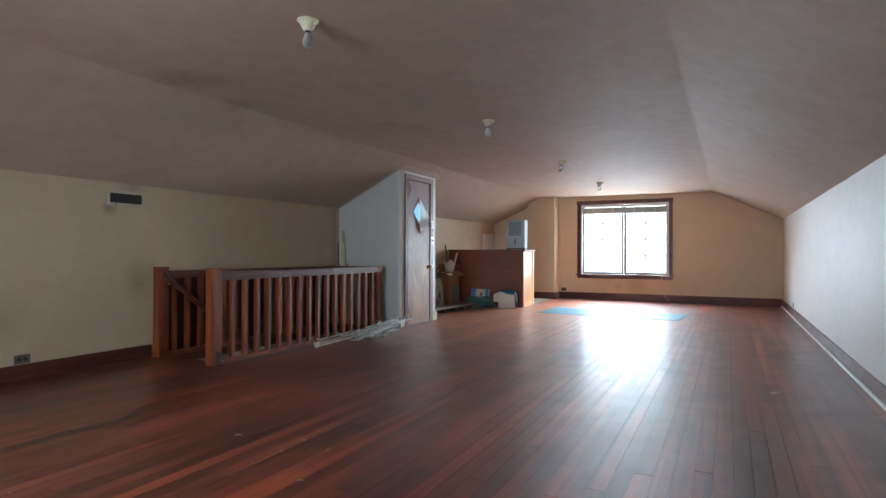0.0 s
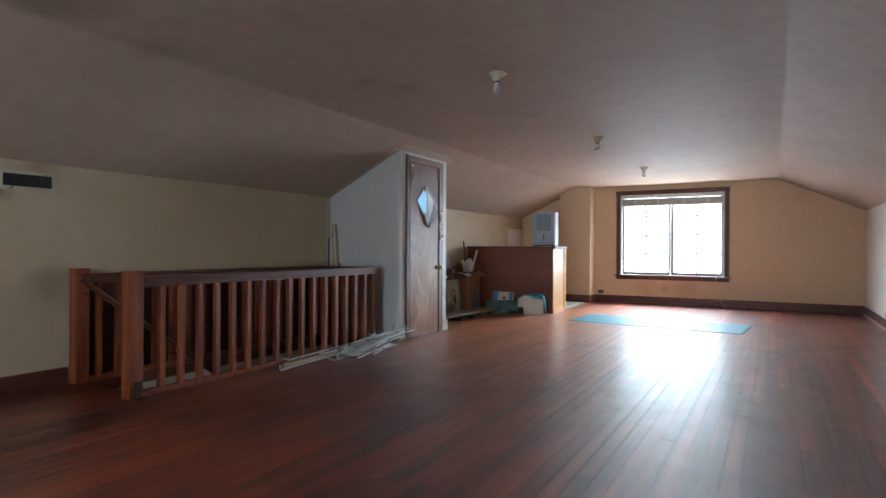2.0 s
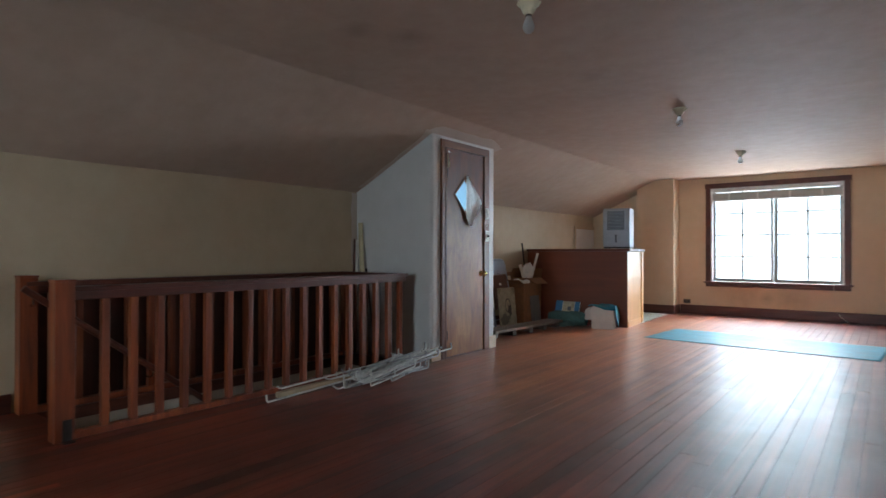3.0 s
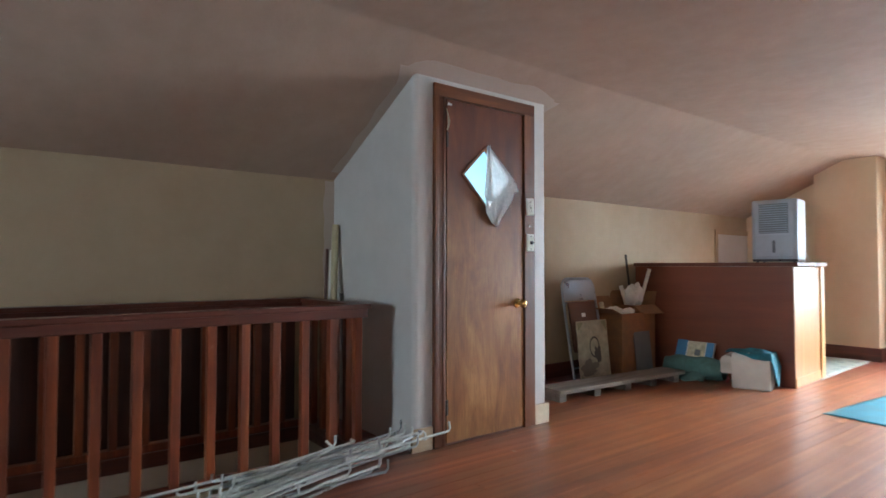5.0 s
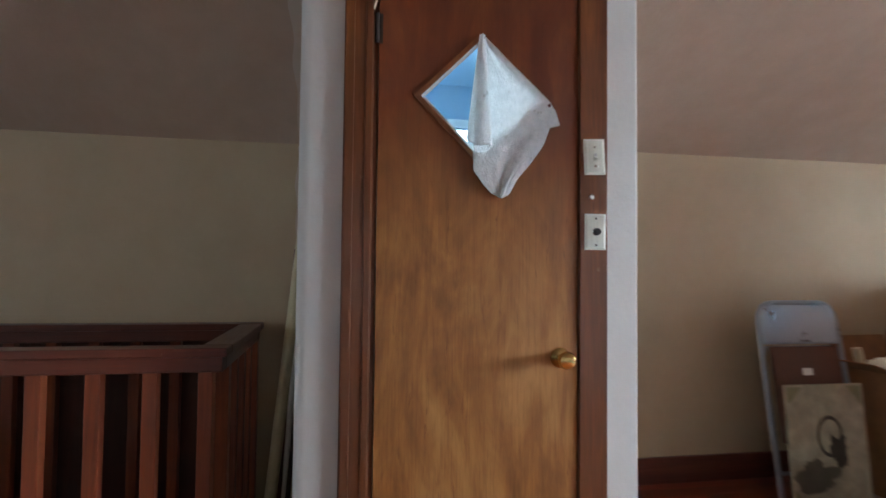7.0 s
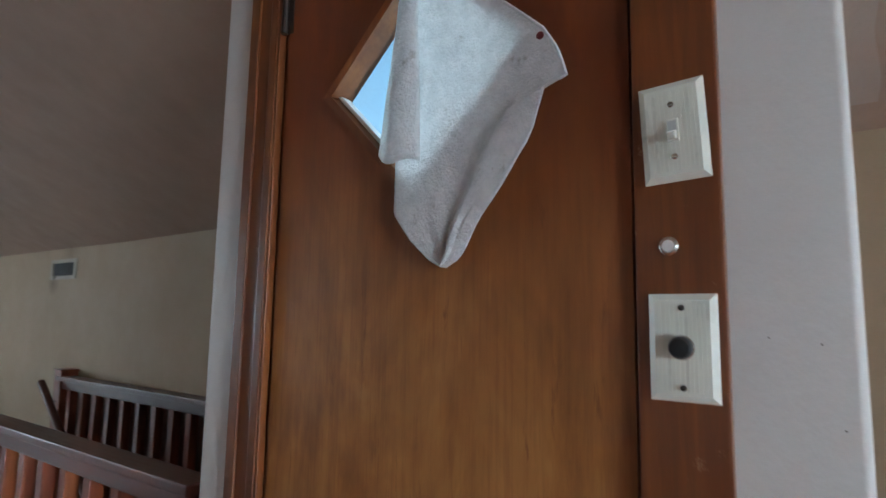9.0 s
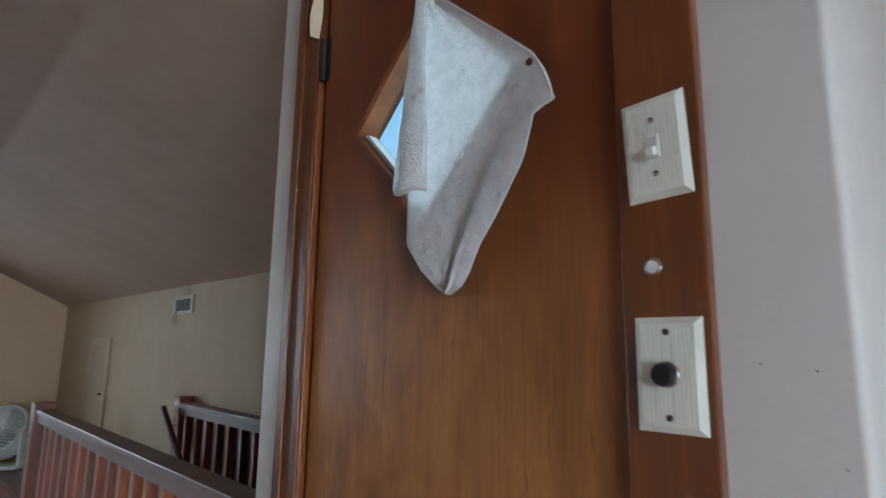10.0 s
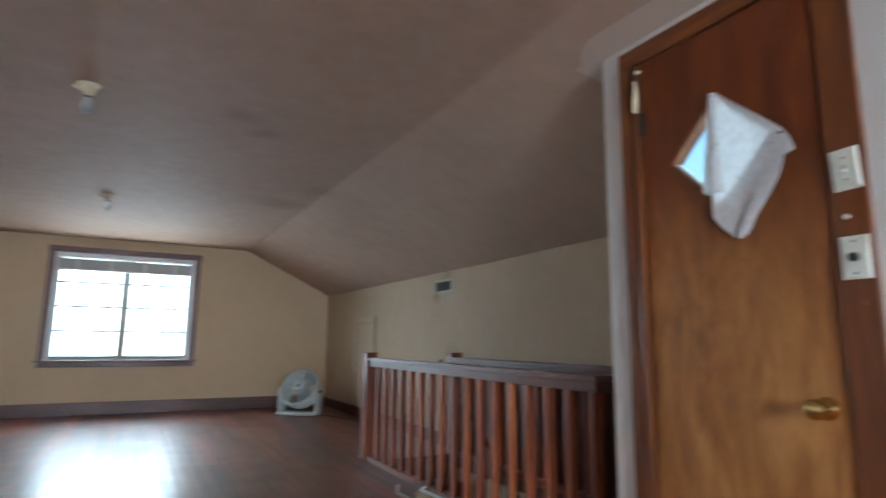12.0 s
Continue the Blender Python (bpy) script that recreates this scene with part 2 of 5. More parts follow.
def floor_material():
    n = Nodes("red_stained_fir_floor")
    v = n.place((16, 0.3, 16))
    p = n.tree.nodes.new("ShaderNodeNewGeometry").outputs["Position"]
    m = n.add("Mapping", Vector=p)
    m.inputs["Scale"].default_value = (1, 0.22, 1)
    wide = n.noise(m.outputs[0], 2.6, 4, 0.6)
    grime = n.noise(p, 3.1, 4, 0.55)
    streak, fine = n.noise(v, 1.0, 6, 0.62, 0.5), n.noise(v, 6, 4, 0.6)
    c = n.ramp(streak, [(0.30, (0.052, 0.009, 0.006)), (0.52, (0.135, 0.024, 0.012)), (0.76, (0.25, 0.060, 0.024))])
    c = n.mix(n.ramp(fine, [(0.36, (0.18,) * 3), (0.56, (0, 0, 0))]), c, (0.09, 0.02, 0.011))
    r = n.tree.nodes.new("ShaderNodeObjectInfo").outputs["Random"]
    c = n.mix(0.8, c, n.ramp(r, [(0.0, (0.40, 0.36, 0.42)), (1.0, (1.55, 1.42, 1.25))]), "MULTIPLY")
    c = n.mix(0.85, c, n.ramp(wide, [(0.38, (0.32, 0.24, 0.33)), (0.56, (1.3, 1.22, 1.12))]), "MULTIPLY")
    # worn boards past the closet, painted brighter orange for the window light falling there
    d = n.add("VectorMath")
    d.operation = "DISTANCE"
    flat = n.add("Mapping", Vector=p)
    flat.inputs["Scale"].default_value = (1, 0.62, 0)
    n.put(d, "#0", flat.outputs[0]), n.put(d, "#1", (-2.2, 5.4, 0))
    # mask of that painted-in window light, broken up by noise
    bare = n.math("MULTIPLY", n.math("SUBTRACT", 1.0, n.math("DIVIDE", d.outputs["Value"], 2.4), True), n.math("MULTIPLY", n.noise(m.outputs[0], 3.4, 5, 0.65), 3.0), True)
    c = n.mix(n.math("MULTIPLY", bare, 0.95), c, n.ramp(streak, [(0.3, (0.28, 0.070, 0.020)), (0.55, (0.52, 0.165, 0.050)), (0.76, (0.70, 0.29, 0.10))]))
    scuff = n.noise(p, 24, 7, 0.75)
    c = n.mix(n.ramp(scuff, [(0.72, (0, 0, 0)), (0.80, (0.2,) * 3)]), c, (0.38, 0.22, 0.14))
    rr = n.ramp(n.math("ADD", n.math("MULTIPLY", grime, 0.85), n.math("MULTIPLY", fine, 0.15)), [(0.34, (0.42,) * 3), (0.66, (0.58,) * 3)])
    n.bump(n.math("ADD", n.math("MULTIPLY", fine, 0.35), n.noise(m.outputs[0], 2.2, 2, 0.5)), 0.10, 0.003)
    return n.done(c, rr, spec=0.3, Coat_Weight=0.8, Coat_IOR=1.48, Coat_Roughness=0.29)


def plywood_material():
    """Rotary-cut plywood under old varnish: wavy figure, dark flecks, red above turning ochre lower down."""
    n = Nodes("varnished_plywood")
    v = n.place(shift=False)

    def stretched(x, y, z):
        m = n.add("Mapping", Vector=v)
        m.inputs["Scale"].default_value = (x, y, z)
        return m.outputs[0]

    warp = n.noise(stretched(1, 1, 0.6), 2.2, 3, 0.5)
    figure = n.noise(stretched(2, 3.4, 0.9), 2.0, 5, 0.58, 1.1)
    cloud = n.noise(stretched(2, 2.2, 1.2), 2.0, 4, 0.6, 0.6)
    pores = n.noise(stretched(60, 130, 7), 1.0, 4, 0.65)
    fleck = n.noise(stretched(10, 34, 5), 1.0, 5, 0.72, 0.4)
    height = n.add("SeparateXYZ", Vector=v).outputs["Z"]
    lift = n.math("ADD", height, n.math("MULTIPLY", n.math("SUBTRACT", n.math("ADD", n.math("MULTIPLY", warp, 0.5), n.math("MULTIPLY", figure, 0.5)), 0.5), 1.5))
    ochre_low = n.ramp(n.math("DIVIDE", lift, 2.1), [(0.50, (1, 1, 1)), (0.74, (0, 0, 0))])
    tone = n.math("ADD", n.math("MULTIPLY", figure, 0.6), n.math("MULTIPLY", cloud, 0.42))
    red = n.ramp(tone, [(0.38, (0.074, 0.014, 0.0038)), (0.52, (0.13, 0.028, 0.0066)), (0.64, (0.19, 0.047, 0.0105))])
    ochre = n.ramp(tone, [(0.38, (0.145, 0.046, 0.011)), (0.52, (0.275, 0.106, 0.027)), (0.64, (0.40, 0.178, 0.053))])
    c = n.mix(ochre_low, red, ochre)
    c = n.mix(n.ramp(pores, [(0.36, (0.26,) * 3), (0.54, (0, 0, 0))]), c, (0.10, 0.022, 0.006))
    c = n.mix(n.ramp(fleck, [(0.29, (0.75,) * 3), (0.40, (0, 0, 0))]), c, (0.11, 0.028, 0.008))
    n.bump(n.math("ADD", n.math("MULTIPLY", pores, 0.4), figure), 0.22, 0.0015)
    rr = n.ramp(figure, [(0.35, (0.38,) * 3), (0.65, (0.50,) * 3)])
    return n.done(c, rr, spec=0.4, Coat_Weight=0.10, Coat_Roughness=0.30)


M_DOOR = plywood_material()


def glass_material():
    n = Nodes("window_glass")
    return n.done((0.96, 0.98, 0.98), 0.02, 0.0, 0.5, Transmission_Weight=1.0, IOR=1.08)


def towel_material():
    n = Nodes("worn_terry_cloth")
    v = n.place(shift=False)
    a, b = n.noise(v, 40, 5, 0.7), n.noise(v, 230, 3, 0.75)
    stain = n.noise(v, 34, 5, 0.7)
    c = n.ramp(a, [(0.32, (0.80, 0.82, 0.83)), (0.62, (0.94, 0.95, 0.96))])
    c = n.mix(n.ramp(stain, [(0.62, (0, 0, 0)), (0.74, (0.55,) * 3)]), c, (0.36, 0.33, 0.28))
    n.bump(n.math("ADD", b, n.math("MULTIPLY", n.noise(v, 110, 4, 0.7), 1.6)), 1.0, 0.005)
    n.done(c, 0.95, spec=0.1)
    tr = n.add("BsdfTranslucent")
    n.put(tr, "Color", c)
    mx = n.add("MixShader")
    n.put(mx, "#0", 0.30), n.put(mx, "#1", n.bsdf.outputs[0]), n.put(mx, "#2", tr.outputs[0])
    n.tree.links.new(mx.outputs[0], n.tree.nodes["Material Output"].inputs[0])
    return n.mat


def mat_material():
    n = Nodes("teal_plastic_mat")
    v = n.place(shift=False)
    a, b = n.noise(v, 5, 5, 0.6), n.noise(v, 160, 2)
    c = n.ramp(a, [(0.3, (0.015, 0.26, 0.38)), (0.7, (0.08, 0.50, 0.64))])
    n.bump(n.math("ADD", a, n.math("MULTIPLY", b, 0.2)), 0.5, 0.004)
    return n.done(c, n.ramp(a, [(0.35, (0.30,) * 3), (0.65, (0.40,) * 3)]), Coat_Weight=0.25, Coat_Roughness=0.25)


def vinyl_material():
    n = Nodes("patterned_vinyl")
    v = n.place((9, 9, 9), False)
    vo = n.add("TexVoronoi", Vector=v, Scale=1.0)
    ck = n.add("TexChecker", Vector=v, Scale=1.0)
    c = n.mix(n.ramp(vo.outputs["Distance"], [(0.25, (0.8,) * 3), (0.45, (0, 0, 0))]), (0.36, 0.38, 0.34), (0.14, 0.17, 0.17))
    c = n.mix(n.math("MULTIPLY", ck.outputs["Fac"], 0.35), c, (0.46, 0.44, 0.37))
    return n.done(c, 0.4)


M_FLOOR, M_GLASS, M_TOWEL, M_MAT, M_VINYL = floor_material(), glass_material(), towel_material(), mat_material(), vinyl_material()

# ---- building helpers ----


def box(bm, a, b, bevel=0.0, turn=None):
    """A box from corner a to corner b, its edges softened by bevel."""
    got = bmesh.ops.create_cube(bm, size=1)["verts"]
    for v in got:
        v.co = Vector([a[i] + (v.co[i] + 0.5) * (b[i] - a[i]) for i in range(3)])
        if turn:
            v.co = turn @ v.co
    if bevel:
        edges = list({e for v in got for e in v.link_edges})
        bmesh.ops.bevel(bm, geom=edges, offset=bevel, segments=2, profile=0.6, affect="EDGES")
    return bm


def boxes(*list_of, bevel=0.0):
    bm = bmesh.new()
    for a, b in list_of:
        box(bm, a, b, bevel)
    return bm


def rod(bm, p, q, r0, r1=None, seg=10, caps=True):
    """A round bar from p to q."""
    p, q = Vector(p), Vector(q)
    r1 = r0 if r1 is None else r1
    m = Matrix.Translation((p + q) / 2) @ (q - p).to_track_quat("Z", "Y").to_matrix().to_4x4()
    bmesh.ops.create_cone(bm, cap_ends=caps, segments=seg, radius1=r0, radius2=r1, depth=(q - p).length, matrix=m)
    return bm


def tube(bm, pts, r, seg=7):
    """A bar that follows the points."""
    pts = [Vector(p) for p in pts]
    rings = []
    for i, p in enumerate(pts):
        d = (pts[min(i + 1, len(pts) - 1)] - pts[max(i - 1, 0)]).normalized()
        side = d.cross(Vector((0.31, 0.17, 0.94))).normalized()
        up = side.cross(d)
        rings.append([bm.verts.new(p + r * (math.cos(a) * side + math.sin(a) * up)) for a in [2 * math.pi * k / seg for k in range(seg)]])
    for s, t in zip(rings, rings[1:]):
        for k in range(seg):
            bm.faces.new((s[k], s[(k + 1) % seg], t[(k + 1) % seg], t[k]))
    bm.faces.new(rings[0][::-1]), bm.faces.new(rings[-1])
    return bm


def lathe(bm, profile, m=None, seg=20, caps=True):
    """A round body from (radius, height) pairs."""
    m = m or Matrix()
    rings = [[bm.verts.new(m @ Vector((r * math.cos(2 * math.pi * k / seg), r * math.sin(2 * math.pi * k / seg), z))) for k in range(seg)] for r, z in profile]
    for s, t in zip(rings, rings[1:]):
        for k in range(seg):
            bm.faces.new((s[k], s[(k + 1) % seg], t[(k + 1) % seg], t[k]))
    if caps:
        bm.faces.new(rings[0][::-1]), bm.faces.new(rings[-1])
    return bm


def grid(bm, f, nu, nv):
    """A sheet of points f(u, v), u and v from 0 to 1."""
    vs = [[bm.verts.new(f(i / nu, j / nv)) for j in range(nv + 1)] for i in range(nu + 1)]
    for i in range(nu):
        for j in range(nv):
            bm.faces.new((vs[i][j], vs[i + 1][j], vs[i + 1][j + 1], vs[i][j + 1]))
    return bm


def part(name, bm, material, parent=None, label="", smooth=False, thick=0.0):
    """Links a bmesh as one mesh object under a thing or a part."""
    bmesh.ops.recalc_face_normals(bm, faces=bm.faces)
    me = bpy.data.meshes.new(name)
    bm.to_mesh(me)
    bm.free()
    me.materials.append(material)
    if smooth:
        for p in me.polygons:
            p.use_smooth = True
        me.set_sharp_from_angle(angle=radians(38))
    ob = new(name, me)
    if parent:
        ob.parent = parent
    if thick:
        sol = ob.modifiers.new("thickness", "SOLIDIFY")
        sol.thickness, sol.offset = thick, 0
    return tagged(ob, label) if label else ob


def thing(name, at, label, category, rz=0.0, group="", kind=""):
    ob = new(name)
    ob.empty_display_size = 0.1
    ob.matrix_basis = pose(*at, 0, 0, rz)
    return tagged(ob, label, category, group, kind)


def setting(name, bm, material, label, category, smooth=False):
    return tagged(part(name, bm, material, smooth=smooth), label, category, "", "structure")

# ---- the attic's shell ----
XL, XR, YB, YF = -4.642, 1.325, -0.64, 12.56
KNEE, FLAT, FOLD_L, FOLD_R = 1.655, 2.275, -3.39, 0.09
KNEE_R, KNEE_FAR = 1.695, 1.70
CX, CY0, CY1 = -3.63, 6.435, 7.51            # closet face and its two sides
WX0, WX1, WY0, WY1 = -4.53, -3.88, 3.54, 6.20  # stairwell opening

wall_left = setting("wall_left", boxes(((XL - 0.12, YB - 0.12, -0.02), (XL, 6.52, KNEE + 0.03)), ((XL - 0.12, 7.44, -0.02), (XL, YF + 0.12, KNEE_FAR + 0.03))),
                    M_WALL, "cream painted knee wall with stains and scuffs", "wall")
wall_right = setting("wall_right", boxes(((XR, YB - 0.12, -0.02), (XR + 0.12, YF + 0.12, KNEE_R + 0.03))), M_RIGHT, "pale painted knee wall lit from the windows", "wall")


def gable(y0, y1, x0, x1, z0, z1):
    """An end wall with one window opening."""
    return boxes(((XL - 0.12, y0, -0.02), (x0, y1, 2.42)), ((x1, y0, -0.02), (XR + 0.12, y1, 2.42)), ((x0, y0, -0.02), (x1, y1, z0)), ((x0, y0, z1), (x1, y1, 2.42)))


F_OPEN, B_OPEN = (-2.571, -0.740, 0.555, 2.103), (-2.675, -1.02, 0.685, 2.075)
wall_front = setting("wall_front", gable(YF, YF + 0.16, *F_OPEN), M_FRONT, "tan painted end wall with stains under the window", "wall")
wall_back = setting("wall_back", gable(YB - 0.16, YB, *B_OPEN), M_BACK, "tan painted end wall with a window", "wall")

# ceiling: flat middle and two slopes with eased folds, slightly uneven
def slope_z(x, knee=KNEE):
    return knee + (x - XL) / (FOLD_L - XL) * (FLAT - knee) if x < 0 else KNEE_R + (XR - x) / (XR - FOLD_R) * (FLAT - KNEE_R)


def section(knee):
    """The ceiling's cross-section over a left knee wall of that height."""
    left = [(x, slope_z(x, knee)) for x in (XL - 0.1, XL, -4.3, -3.95, FOLD_L - 0.018)] + [(FOLD_L, FLAT - 0.004), (FOLD_L + 0.018, FLAT)]
    right = [(FOLD_R - 0.018, FLAT), (FOLD_R, FLAT - 0.004)] + [(x, slope_z(x)) for x in (FOLD_R + 0.018, 0.5, 0.9, XR, XR + 0.1)]
    return left + [(-2.6, FLAT + 0.003), (-1.7, FLAT + 0.005), (-0.8, FLAT + 0.005)] + right


PROFILE = section(KNEE)


def ceiling_piece(bm, y0, y1, profile):
    rows = max(2, int((y1 - y0) / 0.3))
    def low(i, j):
        x, z = profile[i]
        y = y0 + (y1 - y0) * j / rows
        return Vector((x, y, z + 0.006 * noise.noise((x * 1.1, y * 0.9, 3))))
    under = [[bm.verts.new(low(i, j)) for j in range(rows + 1)] for i in range(len(profile))]
    over = [[bm.verts.new(v.co + Vector((0, 0, 0.12))) for v in col] for col in under]
    for a in (under, over):
        for i in range(len(profile) - 1):
            for j in range(rows):
                bm.faces.new((a[i][j], a[i + 1][j], a[i + 1][j + 1], a[i][j + 1]))
    for i in range(len(profile) - 1):
        for j in (0, rows):
            bm.faces.new((under[i][j], under[i + 1][j], over[i + 1][j], over[i][j]))
    for i in (0, len(profile) - 1):
        for j in range(rows):
            bm.faces.new((under[i][j], under[i][j + 1], over[i][j + 1], over[i][j]))


bm = bmesh.new()
ceiling_piece(bm, YB - 0.15, 6.50, PROFILE)
ceiling_piece(bm, 6.50, 7.455, [(-3.70, slope_z(-3.70))] + PROFILE[4:])
ceiling_piece(bm, 7.455, YF + 0.15, section(KNEE_FAR))
ceiling = setting("ceiling", bm, M_CEIL, "uneven plaster ceiling, flat in the middle and sloping to both sides", "ceiling", smooth=True)

# chimney chase in the front corner
CHX, CHY = -3.08, 12.23
setting("wall_chase", boxes(((-3.70, CHY, 0), (CHX, YF - 0.002, 2.34)), bevel=0.004), M_FRONT, "tan plastered chimney chase at the end wall", "wall")

# closet walls with the doorway; rounded plaster corners
DY0, DY1, DTOP = 6.645, 7.315, 2.06
def prism(bm, outline, z0, z1):
    """An upright block on a plan outline."""
    lo, hi = [[bm.verts.new((x, y, z)) for x, y in outline] for z in (z0, z1)]
    bm.faces.new(lo[::-1]), bm.faces.new(hi)
    for k in range(len(lo)):
        n = (k + 1) % len(lo)
        bm.faces.new((lo[k], lo[n], hi[n], hi[k]))


bm = boxes(((CX - 0.10, DY0, DTOP), (CX, DY1, 2.26)))
for corner, jamb_y, side, soft in ((CY0, DY0, 1, 0.035), (CY1, DY1, -1, 0.010)):
    arc = [(CX - soft + soft * math.sin(a), corner + side * (soft - soft * math.cos(a))) for a in [k * math.pi / 16 for k in range(9)]]
    prism(bm, [(CX - 0.10, corner), *arc, (CX, jamb_y), (CX - 0.10, jamb_y)], -0.02, 2.26)
setting("wall_closet_front", bm, M_CLOSET, "white painted closet wall round the door", "wall", smooth=True)
bm = bmesh.new()
for y0, y1 in ((CY0, CY0 + 0.08), (CY1 - 0.08, CY1)):
    box(bm, (-5.3, y0, -0.02), (CX - 0.10, y1, 2.22))
setting("wall_closet_side", bm, M_CLOSET, "white painted closet side walls up to the slope", "wall")
bm = boxes(((-5.38, CY0, 0), (-5.3, 6.64, 2.3)), ((-5.38, 7.32, 0), (-5.3, CY1, 2.3)), ((-5.38, 6.64, 0), (-5.3, 7.32, 1.06)), ((-5.38, 6.64, 1.94), (-5.3, 7.32, 2.3)),
           ((-5.38, CY0, 2.20), (-3.705, CY1, 2.30)))
setting("wall_dormer", bm, M_DORMER, "pale blue painted dormer behind the closet door", "wall")
bm = boxes(((-5.3, CY0 + 0.082, 0), (-3.735, CY0 + 0.09, 2.198)), ((-5.3, CY1 - 0.09, 0), (-3.735, CY1 - 0.082, 2.198)))
setting("wall_dormer_lining", bm, M_DORMER, "pale blue lining boards inside the closet", "wall")

# filler smeared round the closet where it meets the slope
bm = bmesh.new()
for side, y in ((-1, CY0), (1, CY1)):
    def smear(u, v):
        x = -3.60 - u * 0.95
        w = (0.065 + 0.035 * noise.noise((u * 5, side * 3.3, 0)) + 0.06 * max(0, 1 - u * 9)) * v
        return Vector((x, y + side * w, slope_z(x, KNEE if side < 0 else KNEE_FAR) - 0.004 + 0.006 * noise.noise((x * 1.1, (y + side * w) * 0.9, 3))))
    grid(bm, smear, 24, 2)
def smear_top(u, v):
    y = CY0 - 0.09 + u * (CY1 - CY0 + 0.18)
    x = -3.628 + v * (0.10 + 0.035 * noise.noise((u * 6, 7.1, 0))) * min(1, u * 9, (1 - u) * 9) ** 0.5
    return Vector((x, y, slope_z(x) - 0.004 + 0.006 * noise.noise((x * 1.1, y * 0.9, 3))))
grid(bm, smear_top, 24, 3)
grid(bm, lambda u, v: Vector((XL + 0.003, CY0 - (0.075 + 0.02 * noise.noise((u * 6, 2.2, 0))) * v, 0.9 + u * (KNEE - 0.91))), 16, 2)
tagged(part("trim_filler", bm, M_PATCH, thick=0.002), "pale filler smeared where closet meets slope", "trim", "", "structure")

# floor base, lower floor and stairwell
bm = boxes(((XL, YB, -0.20), (XR, WY0, -0.022)), ((XL, WY1, -0.20), (XR, YF, -0.022)), ((XL, WY0, -0.20), (WX0, WY1, -0.022)), ((WX1, WY0, -0.20), (XR, WY1, -0.022)),
           ((-5.3, CY0, -0.2), (XL, CY1, -0.012)))
floor = setting("floor", bm, M_PANEL, "red-brown stained fir strip floor, scuffed and glossy", "floor")
bm = boxes(((WX0 - 0.08, WY0 - 0.08, -2.6), (WX0 - 0.004, WY1 + 0.08, -0.21)), ((WX1 + 0.004, WY0 - 0.08, -2.6), (WX1 + 0.08, WY1 + 0.08, -0.21)),
           ((WX0, WY1 + 0.004, -2.6), (WX1, WY1 + 0.08, -0.21)), ((WX0, WY0 - 0.08, -2.6), (WX1, WY0 - 0.004, -0.21)), ((WX0 - 0.08, WY0 - 0.08, -2.68), (WX1 + 0.08, WY1 + 0.08, -2.6)))
bm2 = boxes(((WX0 - 0.002, WY0, -0.21), (WX0 + 0.010, WY1, -0.085)), ((WX0, WY1 - 0.010, -0.21), (WX1, WY1 + 0.002, -0.085)))
setting("wall_stairwell", bm, M_WELL, "beige plaster walls of the stairwell", "wall")
setting("wall_stairwell_band", bm2, M_WELL, "beige plaster at the edge of the stairwell", "wall")
setting("trim_stairwell", boxes(((WX0 - 0.001, WY0, -0.085), (WX0 + 0.018, WY1, -0.001)), ((WX1 - 0.018, WY0, -0.2), (WX1 + 0.001, WY1, -0.001)),
                    ((WX0 + 0.018, WY1 - 0.018, -0.085), (WX1 - 0.018, WY1 + 0.001, -0.001)), bevel=0.003), M_TRIM, "dark stained boards lining the stairwell edge", "trim")

stairs = thing("staircase", (WX0 + 0.02, WY0, 0), "steep dark wooden attic stairs going down", "stairs", kind="structure")
w = WX1 - WX0 - 0.04
for i in range(10):
    z, y = -0.19 * (i + 1), 0.245 * i
    part("tread", boxes(((0, y - 0.02, z - 0.03), (w, y + 0.25, z)), bevel=0.006), M_STEP, stairs)
    part("riser", boxes(((0, y - 0.001, z + 0.0), (w, y + 0.018, z + 0.16))), M_STEP, stairs)

# baseboards
def baseboard(name, a, b, h, material, label):
    """A board with an eased top along the floor, from plan corner a to b."""
    bm = box(bmesh.new(), (a[0], a[1], 0), (b[0], b[1], h), 0.005)
    return setting(name, bm, material, label, "baseboard")


RED = "dark red-brown stained baseboard"
baseboard("baseboard_left", (XL, YB, 0), (XL + 0.018, 3.44, 0), 0.125, M_TRIM, RED)
baseboard("baseboard_left_far", (XL, CY1 + 0.003, 0), (XL + 0.018, YF - 0.01, 0), 0.135, M_TRIM, RED)
baseboard("baseboard_right", (XR - 0.018, YB, 0), (XR, YF, 0), 0.135, M_TRIM, RED)
baseboard("baseboard_front", (CHX + 0.02, YF - 0.018, 0), (XR - 0.02, YF, 0), 0.15, M_TRIM_X, RED)
baseboard("baseboard_chase", (-3.71, CHY - 0.018, 0), (CHX + 0.018, CHY, 0), 0.15, M_TRIM_X, RED)
baseboard("baseboard_chase_side", (CHX, CHY + 0.001, 0), (CHX + 0.018, YF - 0.02, 0), 0.15, M_TRIM, RED)
baseboard("baseboard_back", (XL + 0.02, YB, 0), (XR - 0.02, YB + 0.018, 0), 0.16, M_TRIM_X, RED)
baseboard("baseboard_closet", (CX + 0.001, 7.397, 0), (CX + 0.018, CY1 + 0.02, 0), 0.13, M_CREAMTRIM, "short cream baseboard block beside the closet door")
baseboard("baseboard_closet_left", (CX + 0.001, CY0 - 0.02, 0), (CX + 0.018, 6.56, 0), 0.13, M_PALE_WOOD, "short bare wooden baseboard block beside the door")
baseboard("baseboard_closet_side", (-4.0, CY1 + 0.001, 0), (CX + 0.016, CY1 + 0.018, 0), 0.13, M_CREAMTRIM, "cream baseboard on the closet side wall")
bm = bmesh.new()
